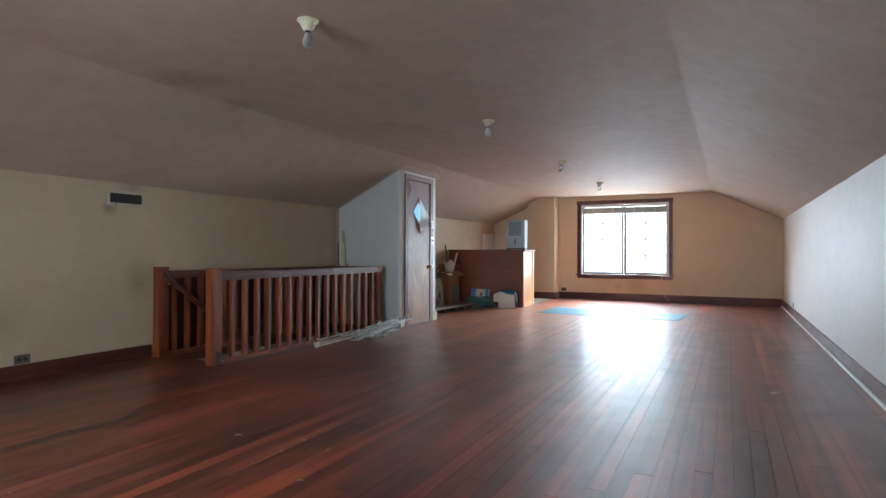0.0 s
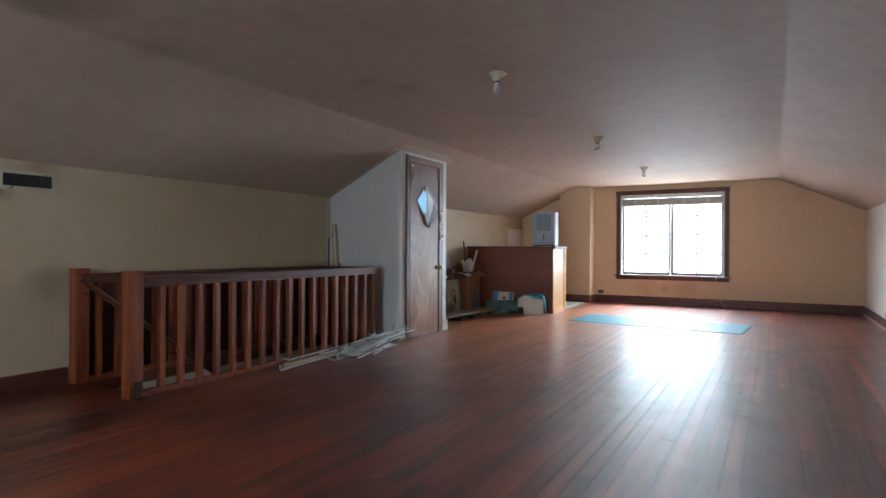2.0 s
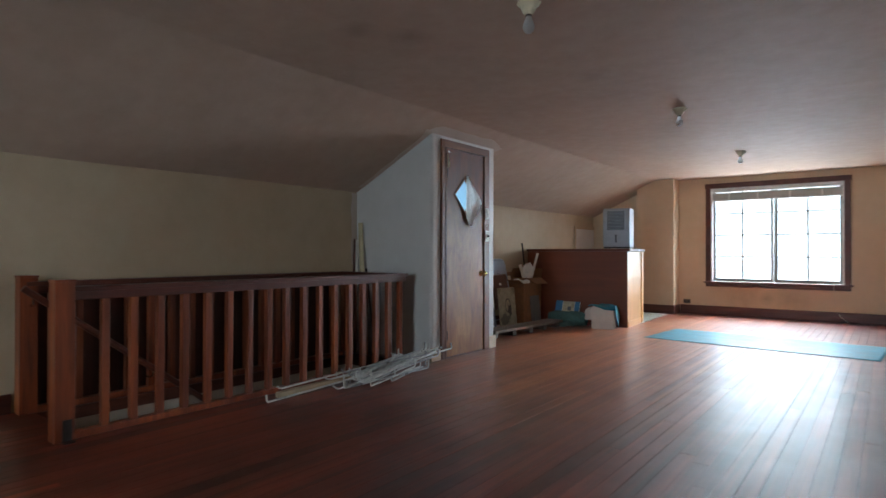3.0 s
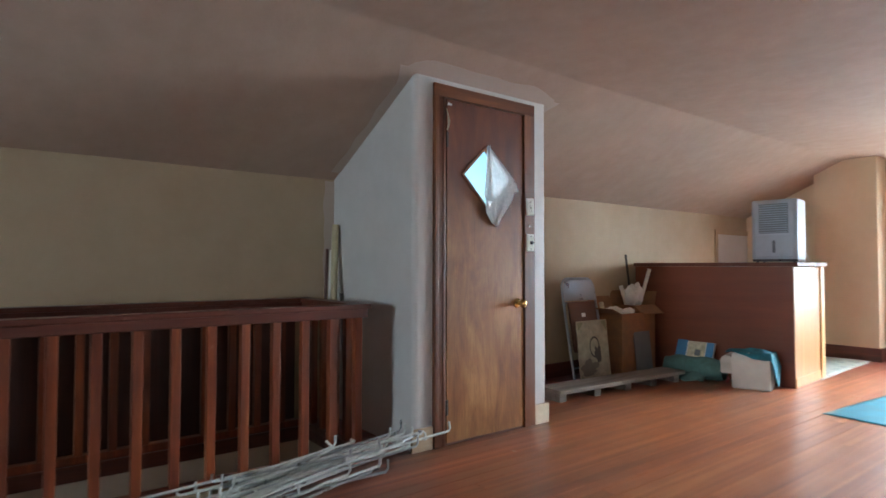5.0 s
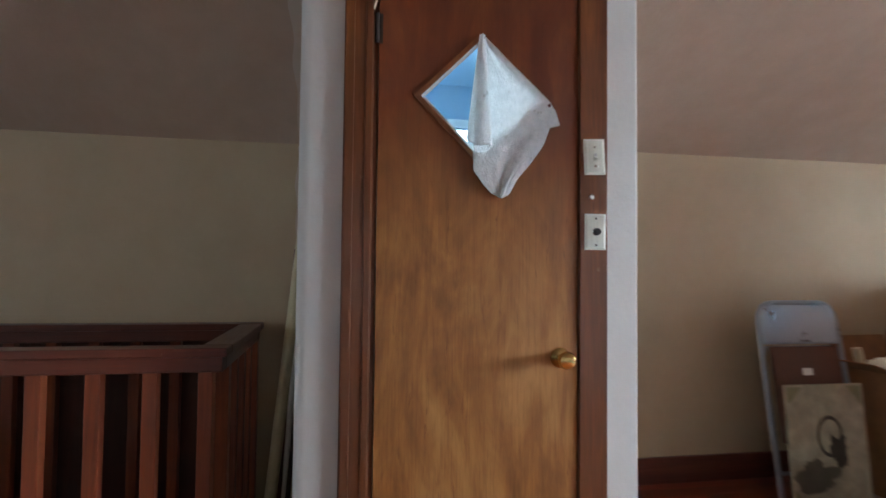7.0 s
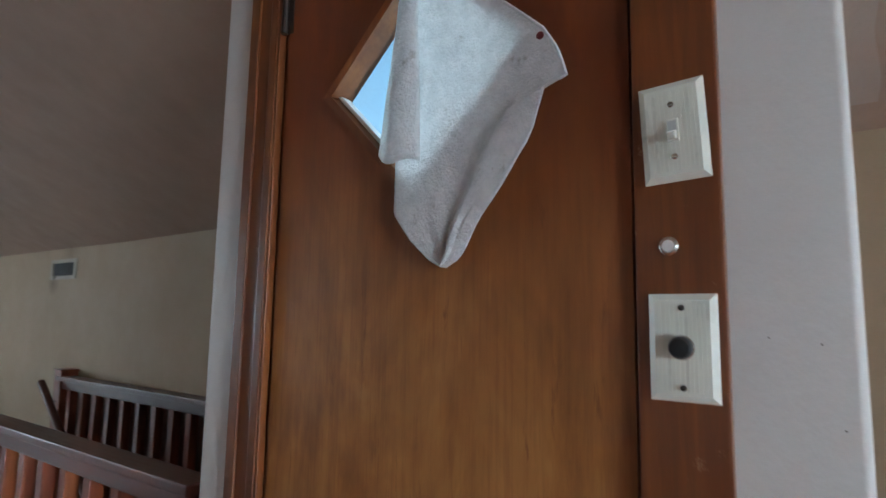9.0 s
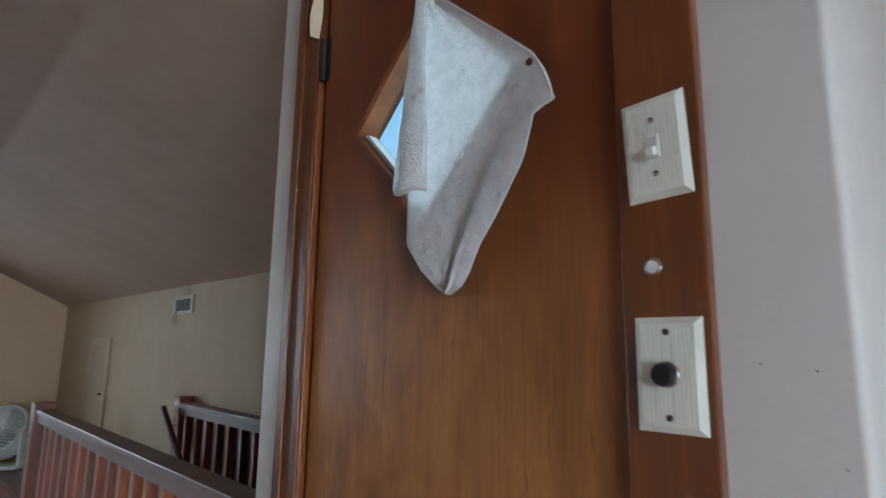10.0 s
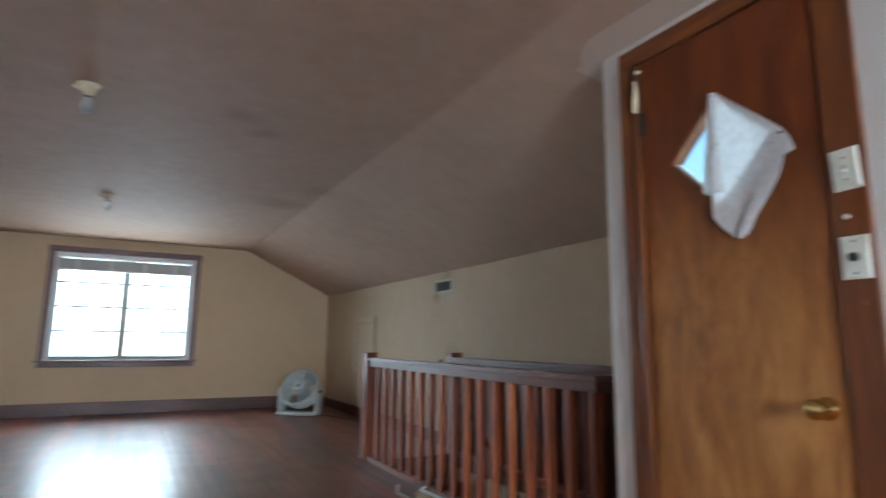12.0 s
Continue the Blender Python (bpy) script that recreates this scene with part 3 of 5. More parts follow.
rod(bm, (XR - 0.026, YB, 0.012), (XR - 0.026, YF, 0.012), 0.014, seg=12)
setting("trim_shoe", bm, M_WHITE, "white quarter-round shoe trim along the floor", "trim", smooth=True)

# ---- windows ----
def window(name, x0, x1, z0, z1, y, inward, cas, head, rows, cols, label):
    """A stained casing with two glazed sashes, muntins and panes; inward is the way into the room along y."""
    win = thing(name, ((x0 + x1) / 2, y, z0), label, "window", kind="structure")
    hw, h, s = (x1 - x0) / 2, z1 - z0, inward
    def b(a, c):
        return (a[0], min(a[1] * s, c[1] * s), a[2]), (c[0], max(a[1] * s, c[1] * s), c[2])
    part("window_frame", boxes(b((-hw - cas, 0.001, -0.0), (-hw, 0.022, h)), b((hw, 0.001, 0), (hw + cas, 0.022, h)), b((-hw - cas - 0.01, 0.001, h), (hw + cas + 0.01, 0.026, h + head)), bevel=0.004),
              M_TRIM, win, "dark stained window casing")
    part("window_apron", boxes(b((-hw - cas, 0.001, -0.085), (hw + cas, 0.02, -0.022)), bevel=0.004), M_TRIM_X, win)
    part("window_sill", boxes(b((-hw - cas - 0.03, -0.10, -0.022), (hw + cas + 0.03, 0.045, 0.004)), bevel=0.006), M_TRIM_X, win, "dark stained sill")
    part("window_jamb", boxes(b((-hw, -0.15, 0.004), (-hw + 0.022, 0, h)), b((hw - 0.022, -0.15, 0.004), (hw, 0, h)), b((-hw + 0.022, -0.15, h - 0.022), (hw - 0.022, 0, h))), M_WHITE, win, "pale painted jamb lining")
    for k in (-1, 1):
        a, c = sorted((k * 0.012, k * (hw - 0.024)))
        zb, zt, st = 0.008, h - 0.026, 0.040
        sash = part("sash", boxes(b((a, -0.10, zb), (a + st, -0.065, zt)), b((c - st, -0.10, zb), (c, -0.065, zt)), b((a + st, -0.10, zb), (c - st, -0.065, zb + 0.05)), b((a + st, -0.10, zt - st), (c - st, -0.065, zt)), bevel=0.003), M_FRAME, win, "pale painted wooden sash")
        gx, gz = [a + st + (c - a - 2 * st) * i / cols for i in range(cols + 1)], [zb + 0.05 + (zt - st - zb - 0.05) * j / rows for j in range(rows + 1)]
        for x in gx[1:-1]:
            part("muntin", boxes(b((x - 0.016, -0.098, gz[0]), (x + 0.016, -0.07, gz[-1])), bevel=0.003), M_FRAME, sash)
        for z in gz[1:-1]:
            part("muntin", boxes(b((gx[0], -0.096, z - 0.011), (gx[-1], -0.072, z + 0.011)), bevel=0.002), M_FRAME, sash)
        for i in range(cols):
            for j in range(rows):
                p = part("pane", boxes(b((gx[i], -0.086, gz[j]), (gx[i + 1], -0.082, gz[j + 1]))), M_GLASS, sash)
                p.visible_shadow = False
    return win


window("window_1", *F_OPEN, YF, -1, 0.08, 0.08, 4, 2, "large dark-framed window with two divided sashes, very bright outside")
window("window_2", *B_OPEN, YB, 1, 0.075, 0.075, 4, 1, "dark-framed window with two divided sashes, very bright outside")
win3 = thing("window_3", (-5.3, 6.98, 1.06), "small bright dormer window behind the closet door", "window", kind="structure")
part("window_frame", boxes(((0.001, -0.40, -0.05), (0.02, -0.34, 0.93)), ((0.001, 0.34, -0.05), (0.02, 0.40, 0.93)), ((0.001, -0.34, 0.88), (0.02, 0.34, 0.93)), ((0.001, -0.34, -0.05), (0.02, 0.34, 0.0)), bevel=0.003), M_WHITE, win3)
part("muntin", boxes(((-0.04, -0.012, 0), (-0.015, 0.012, 0.88)), bevel=0.002), M_WHITE, win3)


def blind(x0, x1, z_top, z_bot, y, inward, label):
    """A venetian blind drawn up: headrail, gathered slats, bottom rail, ladder tapes and cord."""
    t = thing("venetian_blind", ((x0 + x1) / 2, y, z_top), label, "blind", group="window blinds")
    hw, s = (x1 - x0) / 2, inward
    def yb(a, c):
        return sorted((a * s, c * s))
    ya, yc = yb(-0.052, -0.004)
    part("headrail", boxes(((-hw, ya, -0.042), (hw, yc, -0.002)), bevel=0.003), M_WHITE, t, "white headrail")
    n = int((z_top - z_bot - 0.075) / 0.0062)
    for i in range(n):
        z = -0.060 - 0.0062 * i
        ya, yc = yb(-0.054 + 0.004 * ((i * 7) % 3) / 3, -0.005 + 0.004 * ((i * 5) % 3) / 3)
        part("slat", boxes(((-hw + 0.004, ya, z), (hw - 0.004, yc, z + 0.0052))), M_BLIND, t)
    ya, yc = yb(-0.052, -0.006)
    part("bottom_rail", boxes(((-hw + 0.002, ya, z_bot - z_top), (hw - 0.002, yc, z_bot - z_top + 0.02)), bevel=0.003), M_WHITE, t, "white bottom rail")
    for k in (-0.72, -0.25, 0.25, 0.72):
        ya, yc = yb(-0.0035, -0.0015)
        part("ladder_tape", boxes(((k * hw - 0.014, ya, z_bot - z_top), (k * hw + 0.014, yc, -0.052))), M_WHITE, t)
    return t


blind(F_OPEN[0] + 0.024, F_OPEN[1] - 0.024, F_OPEN[3] - 0.024, 1.885, YF, -1, "grey venetian blind drawn up in the large window")
blind(B_OPEN[0] + 0.024, B_OPEN[1] - 0.024, B_OPEN[3] - 0.024, 1.845, YB, 1, "grey venetian blind drawn up in the back window")
cord = thing("blind_cord", (-0.88, YF - 0.004, 0.5), "thin pale blind cord hanging to the floor", "cord")
part("cord", tube(bmesh.new(), [(0, -0.03, 1.4), (0.0, -0.035, 0.6), (0.01, -0.05, 0.0), (0.03, -0.045, -0.3), (0.10, -0.05, -0.42), (0.2, -0.1, -0.496)], 0.003), M_CREAMTRIM, cord)

# ---- closet door ----
door = thing("door_1", (CX, 6.662, 0), "varnished plywood closet door with a diamond window, shut", "door", kind="structure")
DW, DH = 0.638, 2.045
dc, dzc, dr = 6.978 - 6.662, 1.603, 0.196


def holed_panel(x0, x1):
    bm = bmesh.new()
    faces = {}
    for x in (x0, x1):
        o = [bm.verts.new((x, *p)) for p in ((0.003, 0.012), (DW - 0.003, 0.012), (DW - 0.003, DH - 0.004), (0.003, DH - 0.004))]
        d = [bm.verts.new((x, *p)) for p in ((dc, dzc - dr), (dc + dr, dzc), (dc, dzc + dr), (dc - dr, dzc))]
        for f in ((o[0], o[1], d[1], d[0]), (o[1], o[2], d[2], d[1]), (o[2], o[3], d[3], d[2]), (o[3], o[0], d[0], d[3])):
            bm.faces.new(f)
        faces[x] = (o, d)
    for k in (0, 1):
        a, b = faces[x0][k], faces[x1][k]
        for i in range(4):
            bm.faces.new((a[i], a[(i + 1) % 4], b[(i + 1) % 4], b[i]))
    return bm


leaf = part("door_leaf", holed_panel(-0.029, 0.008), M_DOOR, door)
diag = [(dc, dzc - dr), (dc + dr, dzc), (dc, dzc + dr), (dc - dr, dzc)]
for i in range(4):
    (ya, za), (yb_, zb_) = diag[i], diag[(i + 1) % 4]
    bm = bmesh.new()
    k0, k1 = 0.905, 1.055
    for x in (-0.027, 0.015):
        for k in ((0.95, k1) if x > 0 else (k0, 0.99)):
            for y, z in ((ya, za), (yb_, zb_)):
                bm.verts.new((x, dc + (y - dc) * k, dzc + (z - dzc) * k))
    v = list(bm.verts)
    for f in ((0, 1, 3, 2), (4, 5, 7, 6), (0, 1, 5, 4), (2, 3, 7, 6), (0, 2, 6, 4), (1, 3, 7, 5)):
        bm.faces.new([v[j] for j in f])
    part("window_bead", bm, M_BEAD, leaf, "stained bead round the diamond pane")
bm = bmesh.new()
(ya, za), (yb_, zb_) = diag[3], diag[0]
rim = [bm.verts.new((x, dc + (y - dc) * k, dzc + (z - dzc) * k)) for x in (-0.015, 0.004) for k in (0.87, 0.915) for y, z in ((ya, za), (yb_, zb_))]
for f in ((0, 1, 3, 2), (4, 5, 7, 6), (0, 1, 5, 4), (2, 3, 7, 6), (0, 2, 6, 4), (1, 3, 7, 5)):
    bm.faces.new([rim[j] for j in f])
part("pane_stop", bm, M_WHITE, leaf, "white painted stop along the pane")
bm = bmesh.new()
lo = [bm.verts.new((-0.020, dc + (y - dc) * 0.93, dzc + (z - dzc) * 0.93)) for y, z in diag]
hi = [bm.verts.new((-0.016, dc + (y - dc) * 0.93, dzc + (z - dzc) * 0.93)) for y, z in diag]
bm.faces.new(lo), bm.faces.new(hi)
for i in range(4):
    bm.faces.new((lo[i], lo[(i + 1) % 4], hi[(i + 1) % 4], hi[i]))
pane = part("pane", bm, M_GLASS, leaf, "clear diamond pane")
pane.visible_shadow = False
# knob on its rose
turn_x = Matrix.Translation((0.008, 0.578, 0.808)) @ Matrix.Rotation(radians(90), 4, "Y")
bm = lathe(bmesh.new(), [(0.031, 0.0), (0.031, 0.004), (0.026, 0.008), (0.013, 0.012), (0.011, 0.03), (0.016, 0.038), (0.026, 0.048), (0.0275, 0.058), (0.024, 0.067), (0.012, 0.072), (0.004, 0.0725)], turn_x, 28)
part("door_knob", bm, M_BRASS, leaf, "polished brass knob", smooth=True)
for z in (0.22, 1.80):
    bm = rod(bmesh.new(), (0.014, -0.004, z - 0.045), (0.014, -0.004, z + 0.045), 0.0065, seg=12)
    box(bm, (0.0075, -0.006, z - 0.045), (0.0095, 0.014, z + 0.045))
    part("hinge", bm, M_DARKMETAL, leaf, "dark steel butt hinge")

frame_y0, frame_y1 = -0.099, 0.733
part("casing_left", boxes(((0.001, frame_y0, 0), (0.018, -0.012, DH + 0.002)), ((0.018, frame_y0 + 0.004, 0), (0.024, frame_y0 + 0.03, DH + 0.002)), ((0.018, -0.036, 0), (0.022, -0.016, DH + 0.002)), bevel=0.0025), M_CASING, door, "worn stained door casing")
part("casing_right", boxes(((0.001, DW + 0.002, 0), (0.018, frame_y1, DH + 0.002)), bevel=0.003), M_CASING, door, "worn stained door casing")
part("casing_head", boxes(((0.001, frame_y0, DH + 0.0025), (0.0185, frame_y1, 2.122)), bevel=0.003), M_CASING_Y, door, "stained head casing")
part("jamb", boxes(((-0.10, -0.016, 0), (0.0, -0.001, DH + 0.012)), ((-0.10, DW + 0.001, 0), (0.0, DW + 0.012, DH + 0.012)), ((-0.10, -0.001, DH), (0.0, DW + 0.001, DH + 0.012))), M_CASING, door)
part("stop", boxes(((-0.045, -0.001, 0.01), (-0.030, 0.014, DH)), ((-0.045, DW - 0.014, 0.01), (-0.030, DW + 0.001, DH)), ((-0.045, 0.014, DH - 0.014), (-0.030, DW - 0.014, DH))), M_CASING, door)
part("threshold", boxes(((-0.10, 0, 0.0), (0.005, DW, 0.009)), bevel=0.003), M_TRIM, door)

tape = thing("torn_tape", (CX + 0.0225, 6.650, 1.848), "torn strip of pale tape on the door casing", "tape")
def strip(u, v):
    return Vector((0.026 * v * (0.7 + 0.3 * math.sin(u * 5)), 0.010 * math.sin(u * 3.4) - 0.004 * v, u * 0.13))


part("strip", grid(bmesh.new(), strip, 14, 3), M_TAPE, tape, thick=0.001)
part("upper_scrap", grid(bmesh.new(), lambda u, v: Vector((0.004 + 0.006 * u, 0.004 + 0.03 * v, 0.152 + 0.016 * u * (1 - 0.5 * v))), 4, 4), M_PAPER, tape, thick=0.001)

# cloth pinned over the diamond pane
LEFT = [(6.972, 1.800), (6.962, 1.72), (6.957, 1.60), (6.955, 1.50), (6.952, 1.43), (6.953, 1.38), (6.985, 1.338), (7.012, 1.312), (7.038, 1.300)]
RIGHT = [(6.980, 1.803), (7.060, 1.728), (7.140, 1.656), (7.193, 1.606), (7.214, 1.572), (7.227, 1.531), (7.196, 1.529), (7.175, 1.468), (7.130, 1.405), (7.092, 1.360), (7.066, 1.312), (7.042, 1.300)]


def along(line, t):
    t = min(max(t, 0), 0.9999) * (len(line) - 1)
    i, f = int(t), t - int(t)
    return tuple(a + (b - a) * f for a, b in zip(line[i], line[i + 1]))


def cloth(u, v):
    (ya, za), (yb2, zb2) = along(LEFT, v), along(RIGHT, v)
    e = u - 0.05 * math.sin(math.pi * u)
    y, z = ya + (yb2 - ya) * e, za + (zb2 - za) * e
    env = math.sin(math.pi * min(1, v * 1.1 + 0.05)) if v < 0.9 else 0.5
    low = max(0, v - 0.42)
    fold = 0.005 * math.sin(u * 7.0 + v * 2.2) * (0.3 + v) + 0.022 * math.exp(-((u - 0.30 - 0.25 * low) / 0.09) ** 2) * low
    fold += 0.020 * math.exp(-((u - 0.80 + 0.35 * low) / 0.08) ** 2) * low
    rip = 0.004 * noise.noise((u * 4, v * 4, 0.5)) + 0.002 * abs(noise.noise((u * 9 + v * 5, v * 7, 6))) + 0.0012 * noise.noise((u * 26, v * 26, 2))
    return Vector((0.020 + 0.005 * env + fold + rip, y, z))


towel = thing("towel", (CX + 0.0, 0, 0), "worn white terry towel pinned over the diamond pane", "towel")
part("cloth", grid(bmesh.new(), cloth, 46, 60), M_TOWEL, towel, smooth=True, thick=0.002)


def flap(u, v):
    y0, z = 6.968 - 0.040 * v, 1.797 - 0.325 * v - (0.030 * u + 0.010 * math.sin(u * 5)) * v ** 3
    y1 = 6.986 + 0.022 * v
    return Vector((0.034 + 0.011 * math.sin(math.pi * u) * (0.4 + v) + 0.006 * v + 0.003 * noise.noise((u * 3, v * 6, 9)), y0 + (y1 - y0) * u, z))


part("folded_edge", grid(bmesh.new(), flap, 10, 40), M_TOWEL, towel, smooth=True, thick=0.002)


# hem along the upper edge
part("hem", tube(bmesh.new(), [cloth(1.0, k / 40) for k in range(41)], 0.0026), M_TOWEL, towel, smooth=True)
pin_m = Matrix.Rotation(radians(90), 4, "Y")
for y, z in ((7.193, 1.592), (6.981, 1.787)):
    pin = thing("push_pin", (CX + 0.031, y, z), "small round red push pin holding the towel", "pin", group="towel pins")
    part("head", lathe(bmesh.new(), [(0.002, -0.030), (0.0015, 0.0), (0.0050, 0.002), (0.0053, 0.004), (0.003, 0.0055)], pin_m, 14), M_RED, pin, smooth=True)


def plate(y, z, lean, kind_, label):
    """A bevelled, ribbed cover plate on the casing."""
    t = thing("switch_plate", (CX + 0.0182, y, z), label, "switch", group="door switch plates")
    t.matrix_basis = pose(CX + 0.0182, y, z, lean, 0, 0)
    hw, hh = 0.035, 0.057
    bm = bmesh.new()
    rings = [[bm.verts.new((x, sy * a, sz * b)) for sy, sz in ((-1, -1), (1, -1), (1, 1), (-1, 1))] for x, a, b in ((0, hw, hh), (0.002, hw, hh), (0.0065, hw - 0.007, hh - 0.007))]
    for s, r in zip(rings, rings[1:]):
        for k in range(4):
            bm.faces.new((s[k], s[(k + 1) % 4], r[(k + 1) % 4], r[k]))
    bm.faces.new(rings[0]), bm.faces.new(rings[-1])
    part("cover", bm, M_IVORY, t)
    for k in range(11):
        yy = -0.0225 + k * 0.0045
        part("rib", boxes(((0.0064, yy - 0.0015, -0.046), (0.0069, yy + 0.0015, 0.046))), M_IVORY, t)
    for zz in (-0.030, 0.030) if kind_ == "toggle" else (-0.042, 0.042):
        part("screw", lathe(bmesh.new(), [(0.0034, 0.006), (0.0034, 0.0082), (0.002, 0.0092)], pin_m @ Matrix.Translation((-zz, 0, 0)), 10), M_CHROME if kind_ == "toggle" else M_DARKMETAL, t, smooth=True)
    if kind_ == "toggle":
        part("toggle_collar", boxes(((0.006, -0.0065, -0.013), (0.0088, 0.0065, 0.013)), bevel=0.001), M_IVORY, t)
        part("toggle_slot", boxes(((0.0086, -0.0046, -0.0105), (0.0091, 0.0046, 0.0105))), M_BLIND, t)
        part("toggle", box(bmesh.new(), (0.006, -0.0042, -0.006), (0.021, 0.0042, 0.003), 0.0012, Matrix.Rotation(radians(22), 3, "Y")), M_IVORY, t, "ivory toggle")
    else:
        part("dial_ring", lathe(bmesh.new(), [(0.0125, 0.006), (0.0132, 0.011), (0.012, 0.0125)], pin_m, 24), M_CHROME, t, "chrome ring", smooth=True)
        part("dial", lathe(bmesh.new(), [(0.0115, 0.010), (0.0115, 0.021), (0.0095, 0.024), (0.003, 0.0245)], pin_m, 24), M_BLACK, t, "black dial knob", smooth=True)
    return t


plate(7.349, 1.4405, 3.0, "toggle", "ivory toggle switch plate, slightly crooked, on the casing")
plate(7.352, 1.2025, 0.0, "dial", "ivory plate with a black dial on the casing")
bell = thing("push_button", (CX + 0.0182, 7.340, 1.312), "small round white push button on the casing", "button")
part("ring", lathe(bmesh.new(), [(0.0105, 0), (0.0105, 0.003), (0.008, 0.005)], pin_m, 20), M_CHROME, bell, "metal ring", smooth=True)
part("button", lathe(bmesh.new(), [(0.0074, 0.003), (0.0072, 0.0048), (0.005, 0.0056)], pin_m, 20), M_WHITE, bell, smooth=True)

hook = thing("coat_hook", (-3.768, CY1, 1.775), "bent wire coat hook on the closet wall", "hook")
part("wire", tube(bmesh.new(), [(-0.004, 0.030, -0.014), (-0.002, 0.022, -0.024), (0, 0.008, -0.022), (0, 0.006, 0.018), (0.009, 0.008, 0.022), (0.014, 0.010, 0.013), (0.009, 0.010, 0.004), (0.001, 0.008, 0.001)], 0.0017), M_DARKMETAL, hook, smooth=True)

# ---- stair railing ----
RX, BX, EY, HT = -3.79, -4.57, 6.185, 0.835
railing = thing("stair_railing", (0, 0, 0), "red-brown stained wooden railing round the stairwell with square balusters", "railing")


def newel(x, y, w, h):
    bm = boxes(((x - w / 2, y - w / 2, 0.0), (x + w / 2, y + w / 2, h - 0.012)), bevel=0.004)
    box(bm, (x - w / 2 - 0.004, y - w / 2 - 0.004, h - 0.014), (x + w / 2 + 0.004, y + w / 2 + 0.004, h), 0.005)
    return part("newel_post", bm, M_RAIL, railing)


newel(RX + 0.004, 3.437, 0.098, 0.875)
newel(BX - 0.010, 3.505, 0.098, 0.875)
for x in (RX, BX):
    bm = boxes(((x - 0.045, 3.49, HT - 0.028), (x + 0.045, EY + (0.045 if x == RX else 0.045), HT)), ((x - 0.03, 3.49, HT - 0.075), (x + 0.03, EY + 0.03, HT - 0.027)), bevel=0.005)
    part("handrail", bm, M_HAND, railing)
    part("bottom_rail", boxes(((x - 0.03, 3.49, 0.0), (x + 0.03, EY + 0.03, 0.038)), bevel=0.005), M_RAIL, railing)
part("end_handrail", boxes(((BX + 0.046, EY - 0.045, HT - 0.0285), (RX - 0.046, EY + 0.045, HT - 0.0005)), ((BX + 0.031, EY - 0.03, HT - 0.0755), (RX - 0.031, EY + 0.03, HT - 0.0275)), bevel=0.005), M_HAND_X, railing)
part("end_bottom_rail", boxes(((BX + 0.031, EY - 0.03, 0.0), (RX - 0.031, EY + 0.03, 0.0375)), bevel=0.005), M_HAND_X, railing)
first = part("baluster", boxes(((-0.021, -0.021, 0.036), (0.021, 0.021, HT - 0.072)), bevel=0.003), M_RAIL, railing)
first.location = (RX, 3.653, 0)


def baluster(x, y):
    ob = new("baluster", first.data)
    ob.parent = railing
    ob.matrix_basis = pose(x, y, 0, 0, 0, 90 * random.randrange(4) + random.uniform(-1.2, 1.2))


for i in range(1, 17):
    baluster(RX + random.uniform(-0.003, 0.003), 3.653 + i * 0.157)
for i in range(17):
    baluster(BX + random.uniform(-0.003, 0.003), 3.64 + i * 0.1595)
for i in range(1, 5):
    baluster(RX + (BX - RX) * i / 5, EY)
part("latch_plate", boxes(((RX + 0.053, 3.425, 0.0), (RX + 0.060, 3.47, 0.12)), ((RX + 0.053, 3.42, 0.0), (RX + 0.10, 3.475, 0.008)), bevel=0.002), M_DARKMETAL, railing, "dark metal floor bracket")

setting("trim_panel_behind_railing", boxes(((XL + 0.001, 3.545, 0.0), (XL + 0.010, 6.15, 0.80)), bevel=0.001), M_PANEL, "dark stained plywood on the wall behind the railing", "panel")

hr = thing("stair_handrail", (-4.465, 3.45, 0.80), "round dark wooden handrail going down the stairs", "handrail")
part("rail", rod(bmesh.new(), (0, 0, 0), (0, 2.3, -1.78), 0.021, seg=16), M_HAND, hr, smooth=True)
for d in (0.06, 0.8, 1.7):
    y, z = d, -d * 0.774
    part("bracket", tube(bmesh.new(), [(0.0, y, z - 0.018), (-0.01, y, z - 0.055), (-0.05, y, z - 0.07), (-0.105, y, z - 0.07)], 0.008), M_CHROME, hr, "metal handrail bracket", smooth=True)

# ---- bundle of rods on the floor beside the railing ----
random.seed(11)


def curtain_rod(p, q, bend, material, up):
    """A flat-sided curtain rod with turned ends."""
    t = thing("curtain_rod", p, "white metal curtain rod with bent ends, lying on the floor" if material is M_ROD else "grey steel curtain rod with bent ends, lying on the floor", "rod", group="loose curtain rods")
    d = Vector(q) - Vector(p)
    side = Vector((-d.y, d.x, 0)).normalized()
    turn = (Vector((0, 0, 1)) * up + side * (1 - abs(up))).normalized()
    pts = [turn * bend, turn * bend * 0.25 + d * 0.0, d.normalized() * 0.012, d * 0.5 + Vector((0, 0, 0.004)), d - d.normalized() * 0.012, d + turn * bend * 0.25, d + turn * bend]
    part("bar", tube(bmesh.new(), pts, 0.0066, 6), material, t, smooth=True)


